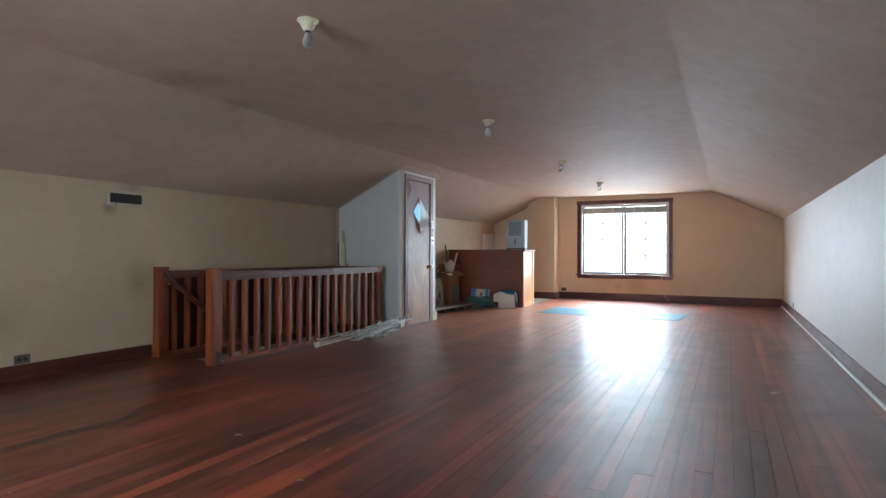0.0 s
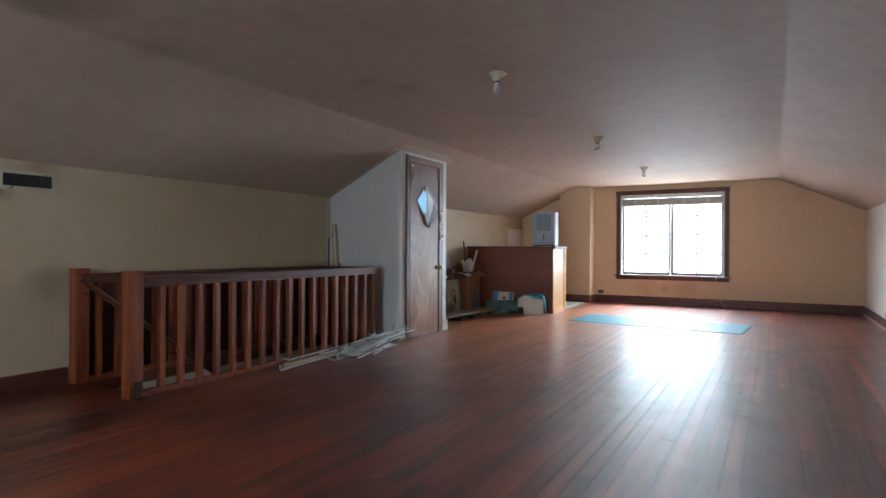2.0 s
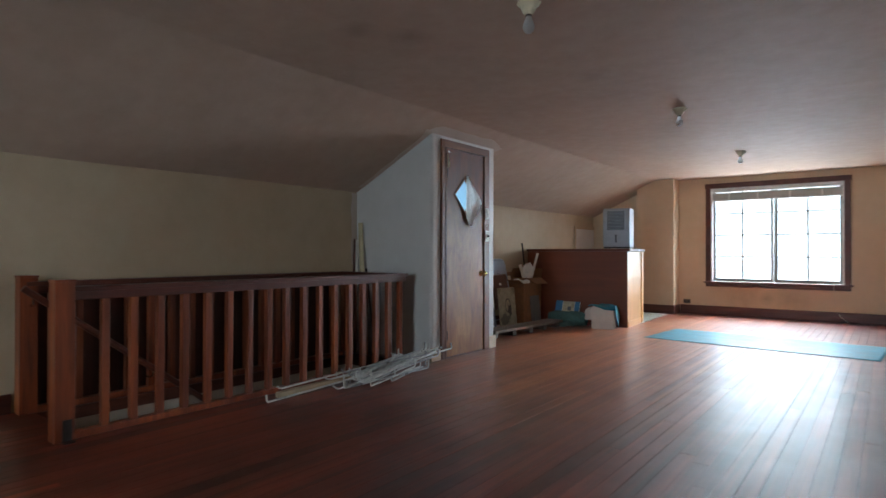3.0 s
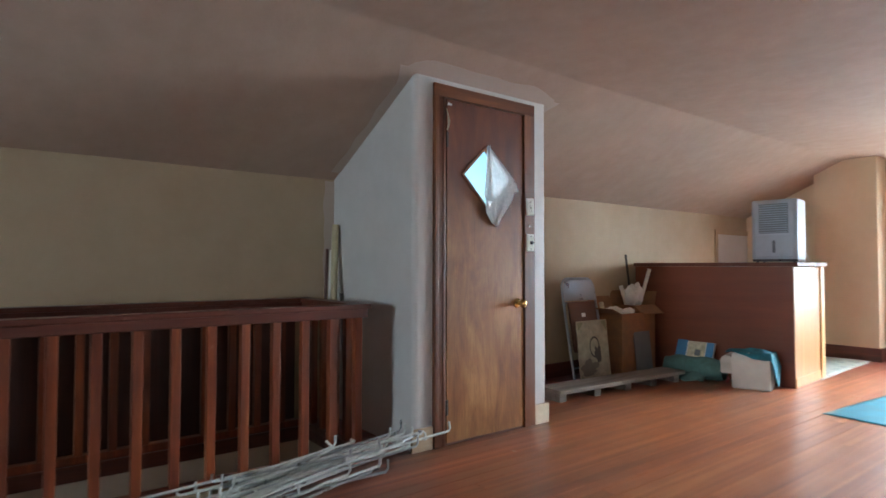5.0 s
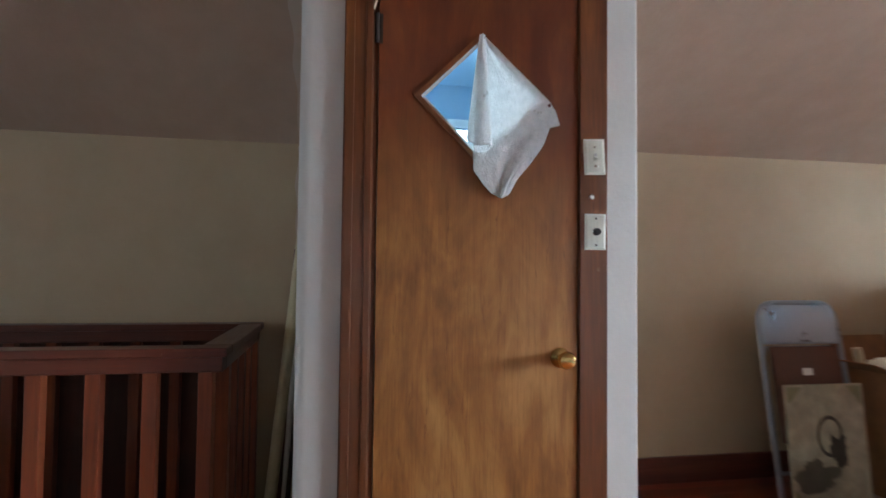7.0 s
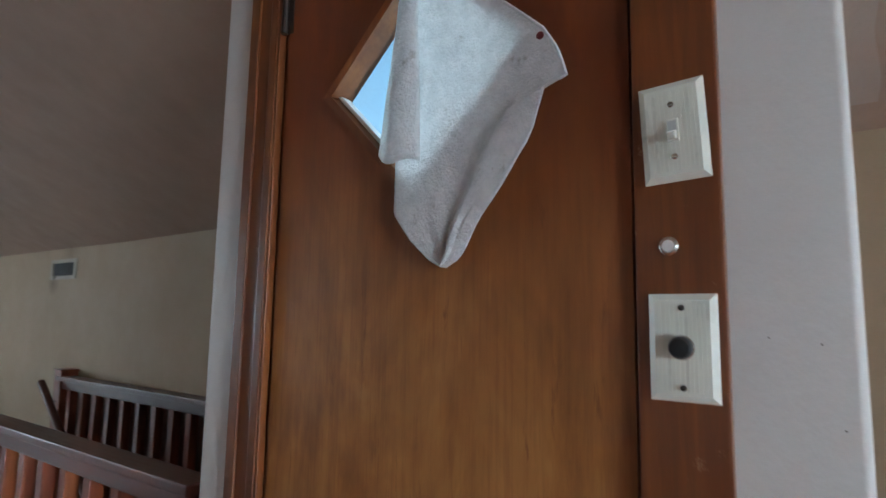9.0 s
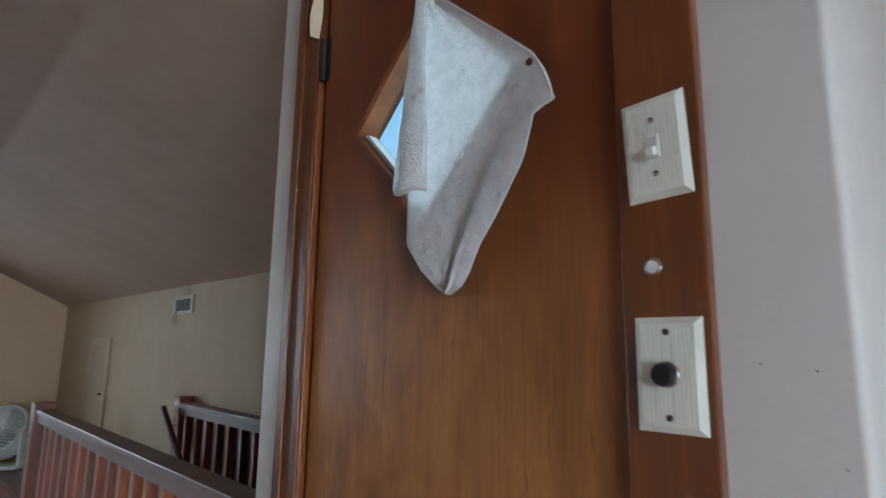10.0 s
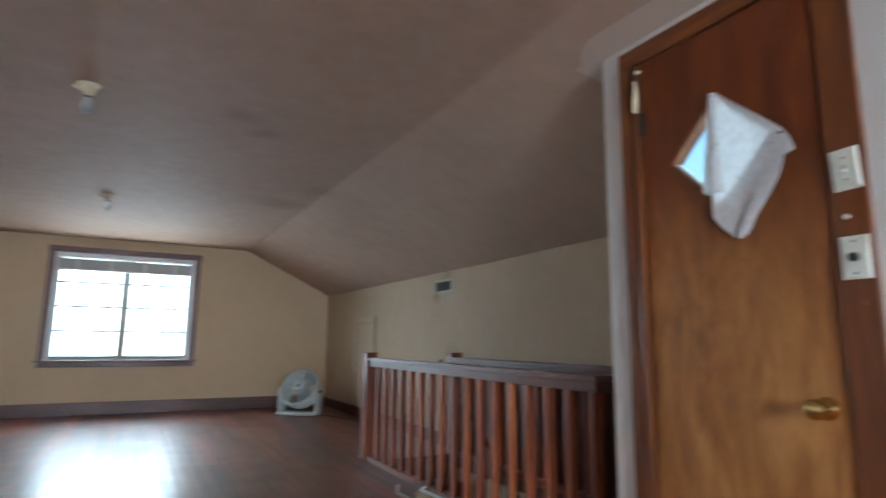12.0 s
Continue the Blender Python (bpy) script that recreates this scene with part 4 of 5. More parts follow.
for k in range(30):
    y0, y1 = random.uniform(5.10, 5.65), random.uniform(5.9, 6.38)
    x0, x1 = -3.66 + random.uniform(0.0, 0.34), -3.70 + random.uniform(0.0, 0.34)
    z0, z1 = 0.010 + random.uniform(0, 0.0035) * k, 0.010 + 0.0055 * k
    curtain_rod((x0, y0, z0), (x1, y1, z1), random.choice((0.05, 0.06, 0.035)), M_RODGREY if k % 3 == 1 else M_ROD, random.choice((1, 1, 0.3, 0.0)))
curtain_rod((-3.56, 4.58, 0.010), (-3.66, 6.05, 0.020), 0.05, M_ROD, 0.9)
curtain_rod((-3.64, 4.75, 0.060), (-3.68, 6.20, 0.085), 0.04, M_ROD, 0.2)
curtain_rod((-3.50, 5.35, 0.045), (-3.53, 6.62, 0.115), 0.05, M_ROD, 0.8)
curtain_rod((-3.54, 5.40, 0.070), (-3.58, 6.48, 0.125), -0.05, M_ROD, 0.9)
batten = thing("wooden_batten", (-3.66, 4.72, 0.0), "short raw wooden batten among the curtain rods", "batten")
part("wood", box(bmesh.new(), (0, 0, 0.001), (0.045, 0.95, 0.04), 0.004, Matrix.Rotation(radians(2), 3, "Z")), M_PALE_WOOD, batten)

# ---- poles leaning in the corner behind the railing ----
def pole(name, p, q, r, material, label):
    t = thing(name, p, label, "pole", group="leaning poles")
    part("shaft", rod(bmesh.new(), (0, 0, 0), Vector(q) - Vector(p), r, seg=14), material, t, smooth=True)


pole("cardboard_tube", (-4.36, 6.285, 0.0), (-4.555, 6.405, 1.33), 0.024, plain("pale_tube", (0.50, 0.42, 0.26), 0.7), "long pale cardboard tube leaning in the corner")
pole("wooden_stick", (-4.565, 6.31, 0.0), (-4.60, 6.365, 1.165), 0.010, M_HAND, "thin dark wooden stick leaning in the corner")
pole("white_pole", (-4.55, 6.335, 0.0), (-4.59, 6.395, 1.155), 0.014, M_PLASTIC, "thin white pole leaning in the corner")
pole("dark_pole", (-4.29, 6.36, 0.0), (-4.48, 6.415, 0.86), 0.010, M_DARKMETAL, "dark metal pole leaning in the corner")

# ---- ceiling lamps ----
lamp = thing("ceiling_lamp", (-1.665, 2.17, 2.279), "bare bulb in a yellowed porcelain ceiling socket, unlit", "lamp", group="ceiling lamps")
part("socket", lathe(bmesh.new(), [(0.058, 0.0), (0.060, -0.006), (0.052, -0.012), (0.040, -0.024), (0.034, -0.040), (0.026, -0.052), (0.022, -0.060)], None, 28), M_CERAMIC, lamp, smooth=True)
part("contact_ring", lathe(bmesh.new(), [(0.016, -0.058), (0.016, -0.068), (0.014, -0.070)], None, 18), M_DARKMETAL, lamp, smooth=True)
part("bulb", lathe(bmesh.new(), [(0.013, -0.066), (0.016, -0.078), (0.024, -0.098), (0.029, -0.115), (0.029, -0.128), (0.024, -0.142), (0.012, -0.152), (0.002, -0.154)], None, 24), M_BULB, lamp, "clear glass bulb", smooth=True)
part("pull_switch", tube(bmesh.new(), [(0.03, 0, -0.030), (0.052, 0.0, -0.026), (0.066, 0, -0.016), (0.070, 0, -0.012)], 0.006), M_CERAMIC, lamp, smooth=True)
for y in (4.775, 7.42, 10.03):
    copy_thing(lamp, pose(-1.665, y, 2.279, 0, 0, random.uniform(-30, 30)))

# ---- vent, outlets, access doors ----
vent = thing("wall_vent", (XL, 3.175, 1.513), "old painted steel air vent with a dark grille", "vent")
part("frame", boxes(((0.001, -0.19, -0.068), (0.012, 0.19, -0.044)), ((0.001, -0.19, 0.044), (0.012, 0.19, 0.068)), ((0.001, -0.19, -0.044), (0.012, -0.158, 0.044)), ((0.001, 0.158, -0.044), (0.012, 0.19, 0.044)), bevel=0.002), M_VENT, vent)
part("duct", boxes(((0.0012, -0.158, -0.044), (0.003, 0.158, 0.044))), M_VENTDARK, vent, "dark duct opening")
for i in range(7):
    part("slat", box(bmesh.new(), (0.003, -0.158, -0.041 + i * 0.0135), (0.0085, 0.158, -0.039 + i * 0.0135)), M_VENTDARK, vent)
for y in (-0.084, 0.0, 0.084):
    part("bar", boxes(((0.0085, y - 0.003, -0.044), (0.0105, y + 0.003, 0.044))), M_DARKMETAL, vent)
part("lever", tube(bmesh.new(), [(0.01, -0.10, -0.046), (0.018, -0.10, -0.056), (0.02, -0.115, -0.064)], 0.004), M_DARKMETAL, vent)


def outlet(at, rz, label):
    t = thing("wall_outlet", at, label, "outlet", rz, group="wall outlets")
    part("cover", boxes(((0.001, -0.058, -0.036), (0.006, 0.058, 0.036)), bevel=0.002), M_BROWNPLATE, t)
    for y in (-0.022, 0.022):
        part("socket", lathe(bmesh.new(), [(0.0155, 0.004), (0.0155, 0.0075), (0.013, 0.008)], Matrix.Translation((0, y, 0)) @ pin_m, 16), M_BLACK, t, smooth=True)


outlet((XL, 2.31, 0.165), 0, "brown outlet plate above the baseboard")
outlet((-2.955, YF, 0.205), -90, "small dark outlet above the end wall baseboard")
outlet((XR, 10.6, 0.19), 180, "dark outlet low on the pale knee wall")

M_ACCESS = paint("faded_cream_casing", (0.47, 0.385, 0.275), (0.35, 0.275, 0.19))
acc = thing("door_2", (XL, 0.735, 0.02), "small cream painted access door in the knee wall, shut", "door", kind="structure")
part("door_leaf", boxes(((0.001, 0.004, 0.13), (0.016, 0.596, 1.175)), bevel=0.003), M_WALL, acc)
part("casing", boxes(((0.001, 0.602, 0.126), (0.022, 0.672, 1.182)), ((0.001, -0.072, 0.126), (0.022, -0.002, 1.182)), ((0.001, -0.072, 1.182), (0.022, 0.672, 1.255)), bevel=0.003), M_ACCESS, acc)
part("knob", lathe(bmesh.new(), [(0.010, 0.016), (0.006, 0.026), (0.013, 0.036), (0.010, 0.044), (0.003, 0.046)], Matrix.Translation((0, 0.545, 0.72)) @ pin_m, 14), M_DARKMETAL, acc, smooth=True)
acc2 = thing("door_3", (XL, 11.77, 0.172), "pale access panel in the knee wall behind the cabinet", "door", kind="structure")
part("panel", boxes(((0.001, 0, 0), (0.014, 0.78, 1.285)), bevel=0.003), M_CLOSET, acc2)
part("casing", boxes(((0.001, -0.06, 0), (0.02, -0.002, 1.345)), ((0.001, -0.002, 1.287), (0.02, 0.785, 1.345)), bevel=0.003), M_WALL, acc2)

# ---- storage corner ----
bench = thing("low_plank_bench", (-3.985, 7.965, 0), "weathered grey plank on wooden blocks, low on the floor", "pallet")
tilt = Matrix.Rotation(radians(-3.5), 3, "Z")
part("board", box(bmesh.new(), (-0.15, 0, 0.068), (0.095, 1.58, 0.10), 0.004, tilt), M_GREY_WOOD, bench)
for y in (0.03, 0.42, 0.80, 1.14, 1.47):
    part("block", box(bmesh.new(), (-0.14, y, 0.0), (0.055, y + 0.075, 0.067), 0.004, tilt), M_GREY_WOOD, bench)

chair = thing("folding_chair", (-4.275, 8.815, 0.012), "folded grey steel folding chair leaning on the wall", "chair")
lean = Matrix.Rotation(radians(-10.5), 3, "Y") @ Matrix.Diagonal((1, 1.06, 1.115))


def leaned(pts):
    return [lean @ Vector(p) for p in pts]


hoop = [(0, -0.215, 0.0), (0, -0.215, 0.45), (0, -0.21, 0.755), (0, -0.203, 0.792), (0, -0.182, 0.821), (0, -0.152, 0.836), (0, -0.12, 0.840), (0, 0.12, 0.840), (0, 0.152, 0.836), (0, 0.182, 0.821), (0, 0.203, 0.792), (0, 0.21, 0.755), (0, 0.215, 0.45), (0, 0.215, 0.0)]
part("front_frame", tube(bmesh.new(), leaned(hoop), 0.012, 10), M_STEELGREY, chair, smooth=True)
part("rear_frame", tube(bmesh.new(), leaned([(-0.022, -0.19, 0.02), (-0.022, -0.19, 0.60), (-0.022, -0.17, 0.64), (-0.022, 0.17, 0.64), (-0.022, 0.19, 0.60), (-0.022, 0.19, 0.02)]), 0.011, 10), M_STEELGREY, chair, smooth=True)


def back_sheet(u, v):
    over = max(0.0, (v - 0.5) / 0.5)
    half = 0.205 - 0.085 * (1 - math.sqrt(max(0.0, 1 - over ** 2)))
    return lean @ Vector((0.014 - 0.03 * math.sin(math.pi * u), half * (2 * u - 1), 0.655 + 0.185 * v))


part("backrest", grid(bmesh.new(), back_sheet, 16, 20), plain("bright_steel_sheet", (0.36, 0.41, 0.48), 0.30, 0.8, vary=0.06), chair, "shiny steel backrest", smooth=True, thick=0.003)
part("seat", box(bmesh.new(), (0.0, -0.175, 0.24), (0.022, 0.175, 0.645), 0.008, lean), M_SEAT, chair, "brown seat panel")
part("label_sticker", boxes(((0, 0, 0), (0.001, 0.05, 0.03))), M_PAPER, chair).matrix_basis = Matrix.Translation(lean @ Vector((0.0235, -0.03, 0.52))) @ lean.to_4x4()
part("crossbar", tube(bmesh.new(), leaned([(0, -0.215, 0.12), (0, 0.215, 0.12)]), 0.009, 8), M_STEELGREY, chair, smooth=True)

board = thing("picture_board", (-4.225, 8.81, 0.0), "old pale board with a dark print, leaning on the chair", "picture")
lean2 = Matrix.Rotation(radians(-6), 3, "Y") @ Matrix.Diagonal((1, 1, 1.08))
part("panel", box(bmesh.new(), (0, -0.21, 0.0), (0.012, 0.21, 0.52), 0.002, lean2), plain("faded_print_ground", (0.36, 0.33, 0.24), 0.7, vary=0.3, scale=14), board)
ink, olive = plain("dark_print_ink", (0.065, 0.055, 0.045), 0.7), plain("olive_print_ink", (0.22, 0.215, 0.13), 0.7)


def print_shape(name, pts, material, x=0.0125):
    bm = bmesh.new()
    bm.faces.new([bm.verts.new(lean2 @ Vector((x, y, z))) for y, z in pts])
    bmesh.ops.solidify(bm, geom=bm.faces[:], thickness=0.0008)
    part(name, bm, material, board)


bm = bmesh.new()
ring = [[bm.verts.new(lean2 @ Vector((0.0131, r * 0.8 * math.cos(a) + 0.01, 0.30 + r * math.sin(a)))) for a in [k * math.pi / 10 for k in range(20)]] for r in (0.072, 0.088)]
for k in range(20):
    bm.faces.new((ring[0][k], ring[0][(k + 1) % 20], ring[1][(k + 1) % 20], ring[1][k]))
part("printed_ring", bm, ink, board)


def blob(cy, cz, ry, rz_, s):
    """An uneven printed shape round a centre."""
    turns = [k * math.pi / 20 for k in range(40)]
    size = [1 + 0.55 * noise.noise((1.6 * math.cos(a), 1.6 * math.sin(a), s)) + 0.25 * noise.noise((5 * math.cos(a), 5 * math.sin(a), s)) for a in turns]
    return [(cy + ry * k * math.cos(a), cz + rz_ * k * math.sin(a)) for a, k in zip(turns, size)]


print_shape("printed_patch", blob(0.05, 0.24, 0.05, 0.065, 1.3), ink)
print_shape("printed_patch", blob(-0.07, 0.14, 0.10, 0.06, 2.3), plain("brown_print_ink", (0.16, 0.14, 0.11), 0.7), 0.0121)
print_shape("printed_corner", [(-0.20, 0.51), (-0.20, 0.44), (-0.17, 0.46), (-0.12, 0.51)], olive)
print_shape("printed_corner", [(0.20, 0.51), (0.12, 0.51), (0.17, 0.46), (0.20, 0.42)], olive)
print_shape("printed_corner", [(-0.20, 0.01), (-0.12, 0.01), (-0.17, 0.06), (-0.20, 0.09)], olive)


def carton(name, at, sx, sy, sz, rz, label, flaps):
    """An open cardboard box with folded-out flaps."""
    t = thing(name, at, label, "box", rz, group="cardboard boxes")
    k = 0.005
    part("carton", boxes(((-sx / 2, -sy / 2, 0), (sx / 2, sy / 2, k)), ((-sx / 2, -sy / 2, k), (-sx / 2 + k, sy / 2, sz)), ((sx / 2 - k, -sy / 2, k), (sx / 2, sy / 2, sz)),
                         ((-sx / 2 + k, -sy / 2, k), (sx / 2 - k, -sy / 2 + k, sz)), ((-sx / 2 + k, sy / 2 - k, k), (sx / 2 - k, sy / 2, sz))), M_CARD, t)
    for side, ang in flaps:
        ln = (sx if side in "ns" else sy) - 0.01
        bm = boxes(((-ln / 2, 0, -0.002), (ln / 2, min(sx, sy) * 0.46, 0.002)))
        edge = {"n": (0, sy / 2, 0), "s": (0, -sy / 2, 180), "e": (sx / 2, 0, -90), "w": (-sx / 2, 0, 90)}[side]
        bm.transform(pose(edge[0], edge[1], sz, 0, 0, edge[2]) @ Matrix.Rotation(radians(ang), 4, "X"))
        part("flap", bm, M_CARD, t)
    return t


carton("cardboard_box", (-4.39, 9.36, 0.0), 0.34, 0.40, 0.60, 4, "tall brown cardboard box with opened flaps and odds and ends", (("e", -87), ("w", 70), ("s", 20)))
carton("cardboard_box", (-4.47, 9.715, 0.0), 0.30, 0.32, 0.66, -6, "brown cardboard box with a raised flap, stuffed with papers", (("e", -35), ("n", 75), ("w", 85)))
slate = thing("grey_panel", (-4.185, 9.50, 0.0), "dark grey board leaning on the cardboard box", "panel")
part("sheet", box(bmesh.new(), (0, -0.13, 0), (0.008, 0.13, 0.42), 0.002, Matrix.Rotation(radians(-6), 3, "Y")), M_SLATE, slate)


def crumpled(name, at, r, label, material, stretch=(1, 1, 1)):
    t = thing(name, at, label, "paper", group="papers in the boxes")
    bm = bmesh.new()
    bmesh.ops.create_icosphere(bm, subdivisions=3, radius=r)
    for v in bm.verts:
        n = noise.noise(v.co * 11 / r * 0.09 + Vector(at)) + 0.5 * noise.noise(v.co * 28 / r * 0.09 + Vector(at))
        v.co *= 1 + 0.38 * n
        v.co = Vector([a * b for a, b in zip(v.co, stretch)])
    part("wad", bm, material, t)


crumpled("crumpled_paper", (-4.43, 9.64, 0.75), 0.085, "crumpled white paper in the box", M_PAPER, (0.8, 0.9, 1.4))
crumpled("crumpled_paper", (-4.45, 9.77, 0.76), 0.075, "crumpled white paper in the box", M_PAPER, (0.8, 0.8, 1.6))
crumpled("plastic_wrap", (-4.39, 9.29, 0.60), 0.08, "crumpled pale wrapping in the box", M_PLASTIC, (1, 1.2, 0.8))
crumpled("crumpled_paper", (-4.31, 9.41, 0.61), 0.055, "crumpled white paper in the box", M_PAPER, (0.9, 1.5, 0.7))
for p, q, r, m, lab in (((-4.45, 9.62, 0.60), (-4.48, 9.54, 0.85), 0.022, M_PLASTIC, "white plastic tube in the box"), ((-4.43, 9.75, 0.6), (-4.37, 9.87, 1.02), 0.018, M_PAPER, "rolled white paper in the box"),
                        ((-4.50, 9.77, 0.5), (-4.55, 9.72, 1.17), 0.011, M_DARKMETAL, "dark metal bar sticking out of the box"), ((-4.43, 9.23, 0.45), (-4.45, 9.18, 0.70), 0.022, M_CREAMTRIM, "small cream can in the box")):
    pole("tube_in_box", p, q, r, m, lab)

# cabinet: plain back and end towards the room, drawers on the far side
cab = thing("low_cabinet", (-3.829, 10.241, 0), "long low dark wooden cabinet, its plain back to the room", "cabinet", 4)
part("body", boxes(((-0.745, -0.285, 0.0), (0.735, 0.465, 1.044)), bevel=0.003), M_CAB, cab)
part("back_panel", boxes(((-0.748, -0.294, 0.0), (0.750, -0.286, 1.048)), bevel=0.002), M_CAB, cab, "plain mahogany plywood back")
part("end_panel", boxes(((0.736, -0.285, 0.0), (0.752, 0.465, 1.044)), bevel=0.002), M_CAB_END, cab, "honey-coloured end panel")
part("stile", boxes(((0.752, 0.385, 0.0), (0.766, 0.482, 1.044)), bevel=0.003), M_CAB_END, cab)
part("end_plinth", boxes(((0.752, -0.285, 0.0), (0.760, 0.384, 0.085)), bevel=0.002), M_CAB_END, cab)
part("top", boxes(((-0.765, -0.302, 1.049), (0.785, 0.500, 1.085)), bevel=0.006), M_CAB, cab, "worn dark top")
for i in range(3):
    for j in range(2):
        z, x = 0.10 + 0.31 * i, -0.73 + 0.74 * j
        d = part("drawer", boxes(((x, 0.466, z), (x + 0.72, 0.484, z + 0.28)), bevel=0.004), M_CAB, cab)
        part("pull", boxes(((x + 0.30, 0.484, z + 0.13), (x + 0.42, 0.502, z + 0.15)), bevel=0.004), M_BRASS, d, "brass pull")

dh = thing("dehumidifier", (-3.295, 10.29, 1.085), "light grey dehumidifier with a dark louvred grille, on the cabinet", "appliance", 8)
part("housing", boxes(((-0.19, -0.14, 0.028), (0.19, 0.14, 0.575)), bevel=0.022), M_APPL, dh, smooth=True)
part("front_bezel", boxes(((-0.165, -0.149, 0.05), (0.165, -0.139, 0.56)), bevel=0.008), M_APPL, dh, smooth=True)
part("grille", boxes(((-0.125, -0.1515, 0.265), (0.115, -0.147, 0.535)), bevel=0.002), M_APPLDARK, dh, "dark louvred grille")
for i in range(13):
    part("louvre", boxes(((-0.122, -0.158, 0.272 + i * 0.0205), (0.112, -0.150, 0.279 + i * 0.0205))), M_STEELGREY, dh)
part("water_tank", boxes(((-0.155, -0.155, 0.055), (0.155, -0.147, 0.245)), bevel=0.008), M_APPL, dh, "removable tank front", smooth=True)
part("level_window", boxes(((-0.012, -0.158, 0.09), (0.012, -0.154, 0.20)), bevel=0.003), M_APPLDARK, dh)
part("base", boxes(((-0.185, -0.135, 0.008), (0.185, 0.135, 0.030)), bevel=0.004), M_BLACK, dh)
for x in (-0.15, 0.15):
    for y in (-0.10, 0.10):
        part("castor", rod(bmesh.new(), (x - 0.01, y, 0.012), (x + 0.01, y, 0.012), 0.012, seg=12), M_BLACK, dh, smooth=True)
cl = thing("power_cord", (-3.225, 10.27, 1.085), "thin cord lying over the cabinet end", "cord")
part("cord", tube(bmesh.new(), [(-0.06, 0.0, 0.006), (0.0, 0.06, 0.01), (0.06, 0.02, 0.05), (0.10, 0.06, 0.12), (0.13, 0.10, 0.08), (0.15, 0.12, 0.006), (0.195, 0.12, 0.0), (0.205, 0.12, -0.15)], 0.0035), M_PLASTIC, cl, smooth=True)

binb = thing("storage_bin", (-3.30, 9.765, 0), "off-white plastic bin under a teal cloth beside the cabinet", "bin", 16)
part("tub", boxes(((-0.15, -0.13, 0.0), (0.15, 0.13, 0.30)), bevel=0.018), M_PLASTIC, binb, smooth=True)
part("rolled_lip", rod(bmesh.new(), (-0.185, -0.12, 0.22), (-0.185, 0.12, 0.22), 0.055, seg=18), M_PLASTIC, binb, smooth=True)
part("lip_wall", boxes(((-0.238, -0.12, 0.12), (-0.145, 0.12, 0.225)), bevel=0.01), M_PLASTIC, binb, smooth=True)


def drape(u, v):
    x, y = -0.19 + 0.42 * u, -0.155 + 0.31 * v
    z = 0.306 + 0.022 * abs(noise.noise((u * 4, v * 3, 8))) + 0.01 * math.sin(u * 9 + v * 4)
    over = max(0, x - 0.155)
    z -= over * 3.2 * (0.6 + 0.6 * (1 - abs(v - 0.45) * 2))
    z -= max(0, -0.13 - y) * 3.2 * max(0, u - 0.1)
    return Vector((x - over * 0.5, y if y > -0.14 else -0.14 - (-0.14 - y) * 0.3, max(z, 0.03)))


tc = thing("teal_cloth", (-3.30, 9.765, 0), "crumpled teal cloth draped over the plastic bin", "cloth", 16)
part("cloth", grid(bmesh.new(), drape, 40, 30), M_TEAL, tc, smooth=True, thick=0.005)

bag = thing("rolled_cloth", (-3.84, 9.785, 0), "rolled sea-green cloth bag lying by the cabinet", "bag", 10)


def roll(u, v):
    a = 2 * math.pi * v
    r = 0.105 * (1 + 0.16 * noise.noise((u * 5, math.cos(a) * 1.5, math.sin(a) * 1.5))) * (0.55 + 0.45 * math.sin(math.pi * min(max(u, 0.04), 0.96)) ** 0.35)
    return Vector((-0.27 + 0.54 * u, 0.02 * math.sin(u * 5) + r * math.cos(a) * 1.15, max(0.004, 0.095 + r * math.sin(a))))


part("cloth", grid(bmesh.new(), roll, 36, 28), M_GREEN, bag, smooth=True)
part("loose_end", grid(bmesh.new(), lambda u, v: Vector((-0.2 + 0.34 * u, -0.10 - 0.13 * v + 0.02 * math.sin(u * 7), 0.06 * (1 - v) ** 2 + 0.012 + 0.01 * math.sin(u * 11 + v * 5))), 20, 10), M_GREEN, bag, smooth=True, thick=0.004)
part("tie", tube(bmesh.new(), [(0.285, 0.0, 0.05), (0.305, -0.03, 0.03), (0.295, -0.07, 0.006)], 0.006), plain("pink_tie", (0.5, 0.12, 0.14), 0.7), bag)
book = thing("picture_book", (-3.83, 9.855, 0.22), "blue and cream printed book propped behind the rolled cloth", "book", 4)
tb = Matrix.Rotation(radians(66), 3, "X") @ Matrix.Diagonal((1.35, 1.0, 1.0))
part("pages", box(bmesh.new(), (-0.16, -0.10, 0.0), (0.10, 0.11, 0.022), 0.003, tb), M_PAPER, book)
part("cover", box(bmesh.new(), (-0.165, -0.105, 0.0225), (-0.09, 0.115, 0.026), 0.0, tb), M_BLUE, book)
part("printed_page", box(bmesh.new(), (-0.085, -0.098, 0.0225), (0.04, 0.108, 0.024), 0.0, tb), M_YELLOW, book)
part("printed_edge", box(bmesh.new(), (0.045, -0.098, 0.0225), (0.098, 0.108, 0.024), 0.0, tb), M_BLUE, book)
part("printed_mark", box(bmesh.new(), (-0.03, -0.03, 0.0242), (0.01, 0.03, 0.025), 0.0, tb), M_SLATE, book)

for y, z in ((7.43, 1.215), (7.475, 1.21), (7.49, 1.13)):
    nail = thing("wall_nail", (CX, y, z), "tiny dark nail in the closet wall", "nail", group="wall nails")
    part("head", lathe(bmesh.new(), [(0.0008, -0.004), (0.0011, 0.0004), (0.0006, 0.0008)], pin_m, 8), M_BROWNPLATE, nail)

